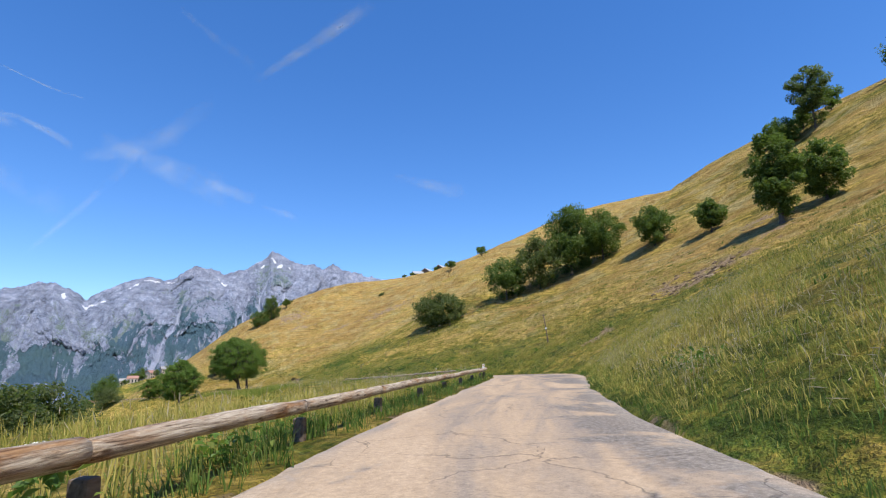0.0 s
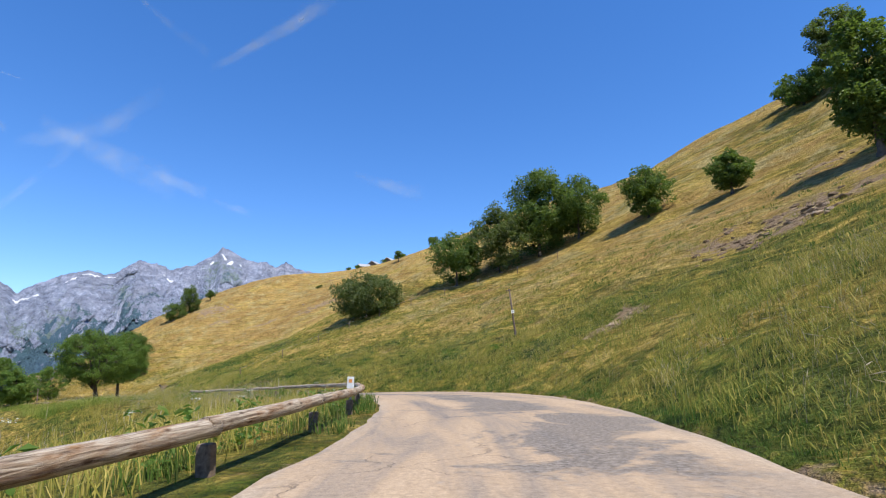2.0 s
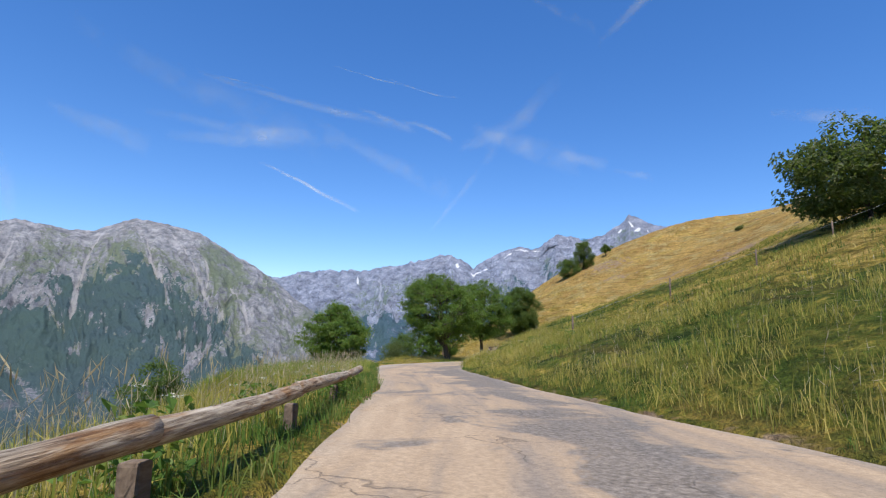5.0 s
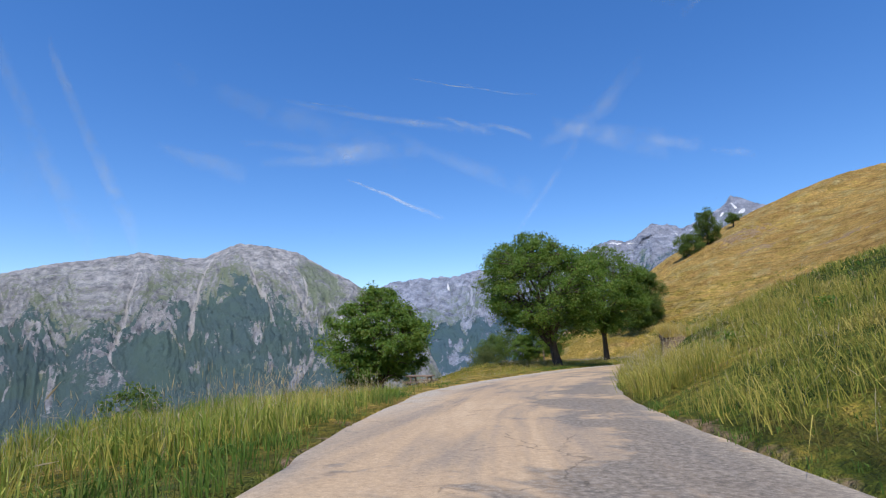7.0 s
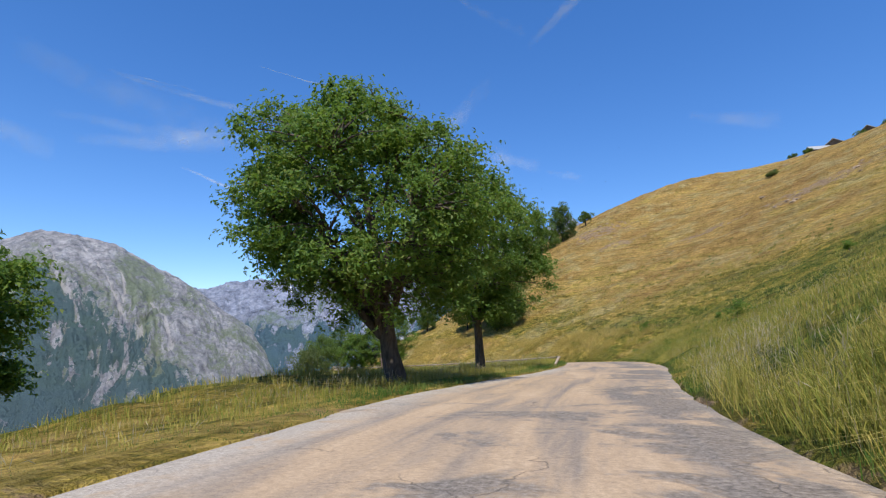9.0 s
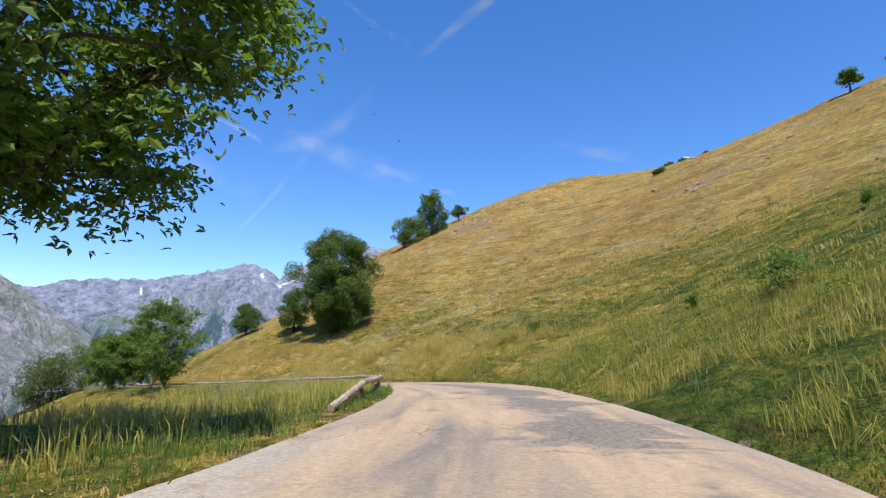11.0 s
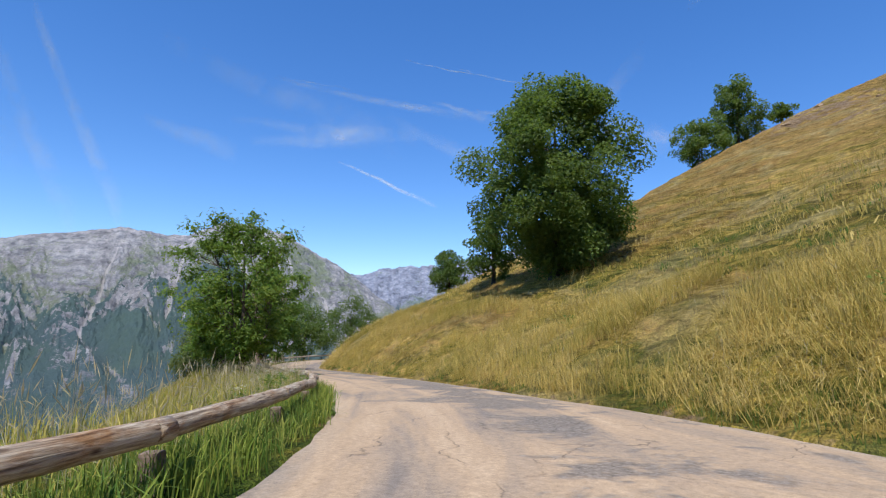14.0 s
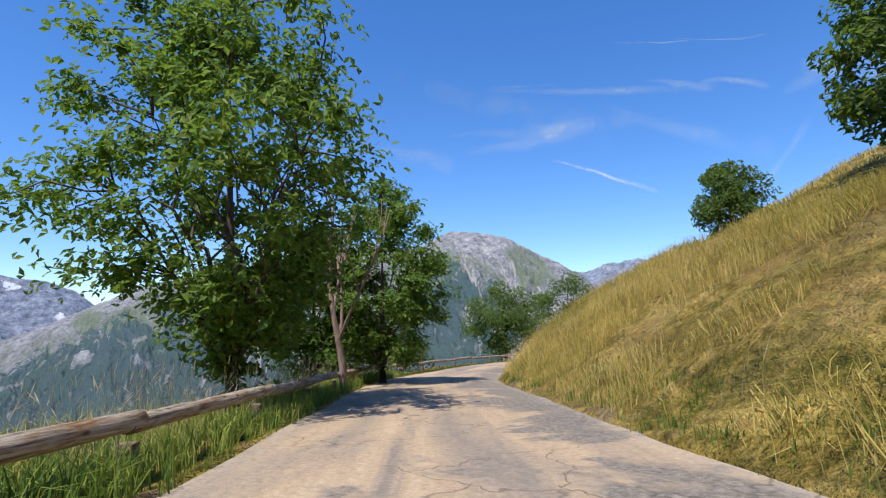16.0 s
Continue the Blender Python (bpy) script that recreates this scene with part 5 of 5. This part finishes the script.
for k, row in enumerate(((57, 16.8, 46.2, 12.5, 0.28, 0.55), (64, 24.2, 40.0, 21.4, 0.5, 0.28), (44, 26.2, 35.5, 24.6, 0.10, 0.5), (47, 23.2, 41, 21.4, 0.4, 0.3), (34, 21.5, 22, 17.8, 1.6, 0.22),
                         (62, 24.1, 55.8, 24.0, 0.12, 0.4), (19, 30, 6, 38, 0.9, 0.25), (92, 31, 80, 8, 2.2, 0.22), (4, 20.5, -4, 18.5, 0.9, 0.18), (52, 21.5, 36, 15, 1.3, 0.12), (75, 26, 50, 19, 2.0, 0.12), (60, 20, 48, 19.5, 0.9, 0.22),
                         (38.5, 10.5, 30.5, 20.5, 0.8, 0.10), (32.5, 19.2, 24, 26.5, 1.3, 0.10), (20, 29.5, 9, 36.5, 1.1, 0.12), (28, 34.5, 20, 30.5, 0.6, 0.16), (26, 19.6, 19, 17.4, 0.8, 0.18), (18.6, 16.9, 14.6, 15.7, 0.5, 0.20),
                         (42, 22.4, 36, 20.6, 0.4, 0.30), (66, 18, 52, 19.4, 1.1, 0.22), (76, 18.4, 67, 16.6, 1.2, 0.22), (35.5, 19.4, 26.5, 23.6, 1.3, 0.18), (50, 27, 38, 25, 0.10, 0.45), (85, 26, 76.5, 9.0, 1.8, 0.30), (68, 19.9, 54, 19.4, 0.8, 0.20), (100, 24, 84, 14, 2.6, 0.10))):
    contrail(*row[:5], row[5] * 1.75, k + 3)


# ---- grass ----
def blades(x, y, z, tall, wide, rng, bend=0.35, turn=None):
    """Bent tapered blades. turn: the way a tuft leans, and how far."""
    n = len(x)
    a = rng.uniform(0, 2 * np.pi, n)
    dx, dy = np.cos(a), np.sin(a)
    if turn is None:
        lean, b = rng.normal(0, bend, n) + 0.12, rng.uniform(0, 2 * np.pi, n)
    else:
        lean, b = np.abs(turn[1] + rng.normal(0, 0.45, n)), turn[0] + rng.normal(0, 1.15, n)
    lx, ly = np.cos(b) * lean * tall, np.sin(b) * lean * tall
    base = np.stack([x, y, z], 1)
    side = np.stack([dx, dy, 0 * dx], 1) * wide[:, None] * 0.5
    mid = base + np.stack([lx * 0.3, ly * 0.3, tall * 0.58], 1)
    tip = base + np.stack([lx, ly, tall * np.maximum(1 - 0.45 * np.abs(lean), 0.3)], 1)
    v = np.stack([base - side, base + side, mid - side * 0.8, mid + side * 0.8, tip], 1).reshape(-1, 3)
    k = np.arange(n)[:, None] * 5
    f = np.concatenate([k + np.array([[0, 1, 3]]), k + np.array([[0, 3, 2]]), k + np.array([[2, 3, 4]])])
    return v, f


def grazed(x, y):
    """Shorter, trodden grass round the lay-by and its table."""
    s, n, _ = way_sn(x, y)
    cropped = 1 - 0.62 * ease(103, 108, s) * ease(128, 122, s) * (n < 0) * ease(-9.5, -7.5, n)
    table = ease(3.0, 1.6, np.hypot(x + 41.9, y - 103.3))
    return (1 - 0.40 * ease(114, 118, s) * ease(156, 148, s) * (n < 0)) * cropped * (1 - 0.78 * table) * (1 - 0.45 * ease(4.5, 2.0, np.hypot(x + 39.5, y - 101.8)))


def sward(name, label, s0, s1, n0, n1, per_m2, each, tall, wide, mat, seed, right=True, clump=0.12, bend=0.35):
    """Tufts of grass in a strip beside the road, n0 to n1 metres from its edge."""
    rng = np.random.default_rng(seed)
    count = int((s1 - s0) * (n1 - n0) * per_m2)
    s = rng.uniform(s0, s1, count)
    u = n0 + (n1 - n0) * rng.uniform(0, 1, count)
    n = np.interp(s, EDGE_S, EDGE_R) + u if right else -np.interp(s, EDGE_S, EDGE_L) - u
    cx, cy = np.interp(s, WAY_S, WAY[:, 0]), np.interp(s, WAY_S, WAY[:, 1])
    tx, ty = np.interp(s, WAY_S, WAY_T[:, 0]), np.interp(s, WAY_S, WAY_T[:, 1])
    x, y = cx + ty * n, cy - tx * n
    keep = octaves(x * 0.35, y * 0.35, 3, seed) > -0.28
    ps, pn, _ = way_sn(x, y)
    keep &= (pn > np.interp(ps, EDGE_S, EDGE_R) + 0.02) | (pn < -np.interp(ps, EDGE_S, EDGE_L) - 0.02)
    keep &= rng.uniform(0, 1, len(x)) > 1.25 * bareness(x, y, ps, pn)
    x, y = x[keep], y[keep]
    size = 0.65 + 0.5 * (octaves(x * 0.25 + 40, y * 0.25, 3, seed + 5) + 0.5)
    fall = np.arctan2(ground_many(x, y - 0.6) - ground_many(x, y + 0.6), ground_many(x - 0.6, y) - ground_many(x + 0.6, y)) + rng.normal(0, 1.2, len(x))
    flop = bend * np.clip(0.55 + 0.75 * octaves(x * 0.5 + 9, y * 0.5, 2, seed + 8) + rng.normal(0, 0.18, len(x)), 0.05, 1.3)
    turn = np.repeat(fall, each), np.repeat(flop, each)
    x, y, size = np.repeat(x, each), np.repeat(y, each), np.repeat(size, each)
    x = x + rng.normal(0, clump, len(x))
    y = y + rng.normal(0, clump, len(y))
    z = ground_many(x, y) - 0.03
    t = tall * size * rng.uniform(0.55, 1.25, len(x)) * grazed(x, y)
    v, f = blades(x, y, z, t, wide * rng.uniform(0.7, 1.3, len(x)), rng, bend, turn)
    return tagged(new(name, mesh_of(name, v, f, mat, smooth=False)), label, "grass", kind="stuff")


sward("bank_grass", "tall yellow-green hay grass on the bank above the road", 56, 178, 0.25, 6.5, 13, 9, 0.50, 0.012, HAY, 1, bend=1.1)
sward("bank_grass", "tufted yellow-green hay on the bank above the road", 6, 58, 0.25, 8, 15, 8, 0.42, 0.013, HAY, 11, bend=1.35)
sward("bank_grass", "tall golden straw grass on the bank above the bend", 176, 232, 0.25, 7, 20, 10, 0.66, 0.013, STRAW, 7, bend=1.25)
sward("hill_grass", "dry tufted grass on the hillside", 10, 182, 6, 28, 2.5, 7, 0.34, 0.034, HAY, 2, clump=0.2, bend=1.0)
sward("hill_grass", "golden tufted grass on the upper hillside", 170, 236, 7, 28, 2.8, 7, 0.36, 0.034, STRAW, 8, clump=0.2, bend=1.0)
sward("tussocks", "dark tussocks scattered over the dry hillside", 10, 200, 4, 36, 0.38, 14, 0.3, 0.035, GREEN, 13, clump=0.16, bend=1.0)
sward("edge_grass", "short green grass along the road edge", 4, 228, 0.0, 0.9, 18, 8, 0.24, 0.013, GREEN, 3, clump=0.07, bend=0.7)
sward("bank_tufts", "lush green tufts among the hay on the bank", 4, 184, 0.4, 5, 0.8, 14, 0.40, 0.014, LUSH, 9, clump=0.1, bend=0.9)
sward("verge_grass", "green grass on the verge under the rail", -2, 228, 0.02, 1.3, 20, 8, 0.42, 0.014, GREEN, 4, right=False, clump=0.07, bend=0.7)
sward("verge_grass", "rank green grass between the asphalt and the rail", 178, 228, 0.05, 1.1, 26, 9, 0.44, 0.014, LUSH, 16, right=False, clump=0.08, bend=0.7)
sward("meadow_grass", "tall hay grass on the open side of the road", -2, 228, 0.8, 7, 7.0, 8, 0.66, 0.016, HAY, 5, right=False, bend=0.6)
sward("lush_grass", "tall lush green grass beside the lay-by", 88, 110, 0.5, 8, 18, 9, 0.70, 0.016, LUSH, 10, right=False, clump=0.12, bend=0.5)
sward("trodden_grass", "short dry trodden grass along the lay-by", 108, 152, 0.0, 2.2, 24, 8, 0.2, 0.014, STRAW, 14, right=False, clump=0.08, bend=0.9)
sward("far_meadow", "tufted meadow grass away from the road", 0, 150, 7, 28, 1.4, 6, 0.42, 0.036, HAY, 6, right=False, clump=0.22, bend=0.6)


sward("bank_foot_grass", "tall green and straw grass at the foot of the earth face", 103, 128, 0.15, 1.7, 34, 10, 0.80, 0.012, HAY, 15, bend=0.8)


def stalks(name, label, s0, s1, n0, n1, per_m2, tall, seed, right=False, bend=0.28):
    """Tall grass stalks with seed heads."""
    rng = np.random.default_rng(seed)
    count = int((s1 - s0) * (n1 - n0) * per_m2)
    s, u = rng.uniform(s0, s1, count), n0 + (n1 - n0) * rng.uniform(0, 1, count) ** 1.3
    n = np.interp(s, EDGE_S, EDGE_R) + u if right else -np.interp(s, EDGE_S, EDGE_L) - u
    x = np.interp(s, WAY_S, WAY[:, 0]) + np.interp(s, WAY_S, WAY_T[:, 1]) * n
    y = np.interp(s, WAY_S, WAY[:, 1]) - np.interp(s, WAY_S, WAY_T[:, 0]) * n
    keep = octaves(x * 0.6, y * 0.6, 2, seed) > -0.15
    x, y = x[keep], y[keep]
    z = ground_many(x, y) - 0.03
    k = len(x)
    t = tall * rng.uniform(0.6, 1.2, k) * grazed(x, y)
    v, f = blades(x, y, z, t, np.full(k, 0.0045), rng, bend)
    tips = v.reshape(k, 5, 3)[:, 4]
    mids = v.reshape(k, 5, 3)[:, 2:4].mean(1)
    d = (tips - mids) / np.linalg.norm(tips - mids, axis=1)[:, None]
    a = np.cross(d, rng.normal(0, 1, (k, 3)))
    a /= np.linalg.norm(a, axis=1)[:, None]
    c = np.cross(d, a)
    L, W = rng.uniform(0.10, 0.22, (k, 1)), rng.uniform(0.003, 0.0075, (k, 1))
    heads = []
    for q in (a, c):
        heads.append(np.stack([tips - d * L * 0.3, tips + d * L * 0.2 + q * W, tips + d * L * 0.8, tips + d * L * 0.2 - q * W], 1).reshape(-1, 3))
    hv = np.concatenate(heads)
    hq = np.arange(len(hv)).reshape(-1, 4) + len(v)
    hf = np.concatenate([hq[:, [0, 1, 2]], hq[:, [0, 2, 3]]])
    me = mesh_of(name, np.concatenate([v, hv]), np.concatenate([f, hf]), SEED, smooth=False)
    return tagged(new(name, me), label, "grass", kind="stuff")


stalks("seed_stalks", "tall pale grass stalks with seed heads behind the rail", 61, 114, 0.9, 5, 22, 0.95, 21)
stalks("seed_stalks", "tall pale grass stalks with seed heads along the drop", 176, 232, 0.7, 3.6, 26, 0.95, 22)
stalks("seed_stalks", "pale grass stalks with seed heads in the meadow", -2, 60, 0.9, 7, 5, 0.7, 23)
stalks("seed_stalks", "pale grass stalks with seed heads near the lay-by", 112, 176, 1.2, 6, 6, 0.7, 24)
stalks("seed_stalks", "pale grass stalks with seed heads on the bank", 4, 232, 0.6, 8, 3.5, 0.66, 25, right=True, bend=0.55)
stalks("seed_stalks", "tall pale stalks with seed heads before the earth face", 104, 134, 0.2, 2.4, 22, 0.95, 27, right=True)
stalks("seed_stalks", "thick pale seed heads on the bank above the first bend", 5, 40, 0.8, 7, 12, 0.66, 26, right=True, bend=0.8)


def fringe(s0, s1, count, seed):
    """Dry grass hanging over the lip of the cut bank."""
    rng = np.random.default_rng(seed)
    q = np.repeat(rng.uniform(s0, s1, count), 12) + rng.normal(0, 0.16, count * 12)
    o = 1.72 + np.abs(rng.normal(0, 0.35, len(q)))
    x, y = beside(q, o)
    lo, hi = ground_many(*beside(q, 0.9)), ground_many(*beside(q, 2.7))
    z = lo + (hi - lo) * 1.03
    fx, fy = beside(q, o - 1)
    t = rng.uniform(0.35, 0.8, len(q))
    v, f = blades(x, y, z - 0.04, t, np.full(len(q), 0.011), rng, 1.0, (np.arctan2(fy - y, fx - x), np.repeat(rng.uniform(0.3, 1.5, count), 12)))
    return tagged(new("lip_grass", mesh_of("lip_grass", v, f, STRAW, smooth=False)), "dry straw grass hanging over the earth face", "grass", kind="stuff")


fringe(113, 122, 380, 41)


def weeds(name, label, spots, mat, flower, seed):
    """Leafy weeds with flat heads of small flowers."""
    rng = np.random.default_rng(seed)
    leaf_c, flower_c = [], []
    for px, py, h, w in spots:
        z = ground_z(px, py)
        k = 90
        leaf_c.append(np.stack([px + rng.normal(0, w * 0.35, k), py + rng.normal(0, w * 0.35, k), z + h * rng.uniform(0.05, 0.9, k)], 1))
        for q in range(2):
            cx_, cy_, cz_ = px + rng.normal(0, w * 0.4), py + rng.normal(0, w * 0.4), z + h * rng.uniform(0.85, 1.15)
            flower_c.append(np.stack([cx_ + rng.normal(0, 0.035, 26), cy_ + rng.normal(0, 0.035, 26), cz_ + rng.normal(0, 0.008, 26)], 1))
    v, f = leaf_cards(np.concatenate(leaf_c), 0.12, rng)
    tagged(new(name, mesh_of(name, v, f, mat, smooth=False)), label, "plant", kind="stuff")
    v, f = leaf_cards(np.concatenate(flower_c), 0.022, rng, 2.0)
    tagged(new("wild_flowers", mesh_of("wild_flowers", v, f, flower, smooth=False)), "small wild flower heads above the weeds", "flower", kind="stuff")


PETAL = plain("white_petals", (0.60, 0.60, 0.50), 0.7)
YELLOW = plain("yellow_petals", (0.70, 0.55, 0.04), 0.7)
spots = []
for k in range(46):
    s = rr.choice((rr.uniform(-4, 44), rr.uniform(185, 208), rr.uniform(60, 84)))
    q, _ = on_way(s, -(float(np.interp(s, EDGE_S, EDGE_L)) + rr.uniform(0.6, 1.8)))
    spots.append((q.x, q.y, rr.uniform(0.4, 0.8), rr.uniform(0.4, 0.8)))
weeds("weeds", "dark green leafy weeds beside the rail", spots, LEAF_ASH, PETAL, 31)
spots = []
for k in range(22):
    s = rr.uniform(0, 200)
    q, _ = on_way(s, float(np.interp(s, EDGE_S, EDGE_R)) + rr.uniform(1.2, 5))
    spots.append((q.x, q.y, rr.uniform(0.3, 0.6), rr.uniform(0.4, 0.9)))
weeds("weeds", "green weeds with yellow flowers on the bank", spots, LEAF_ASH, YELLOW, 32)
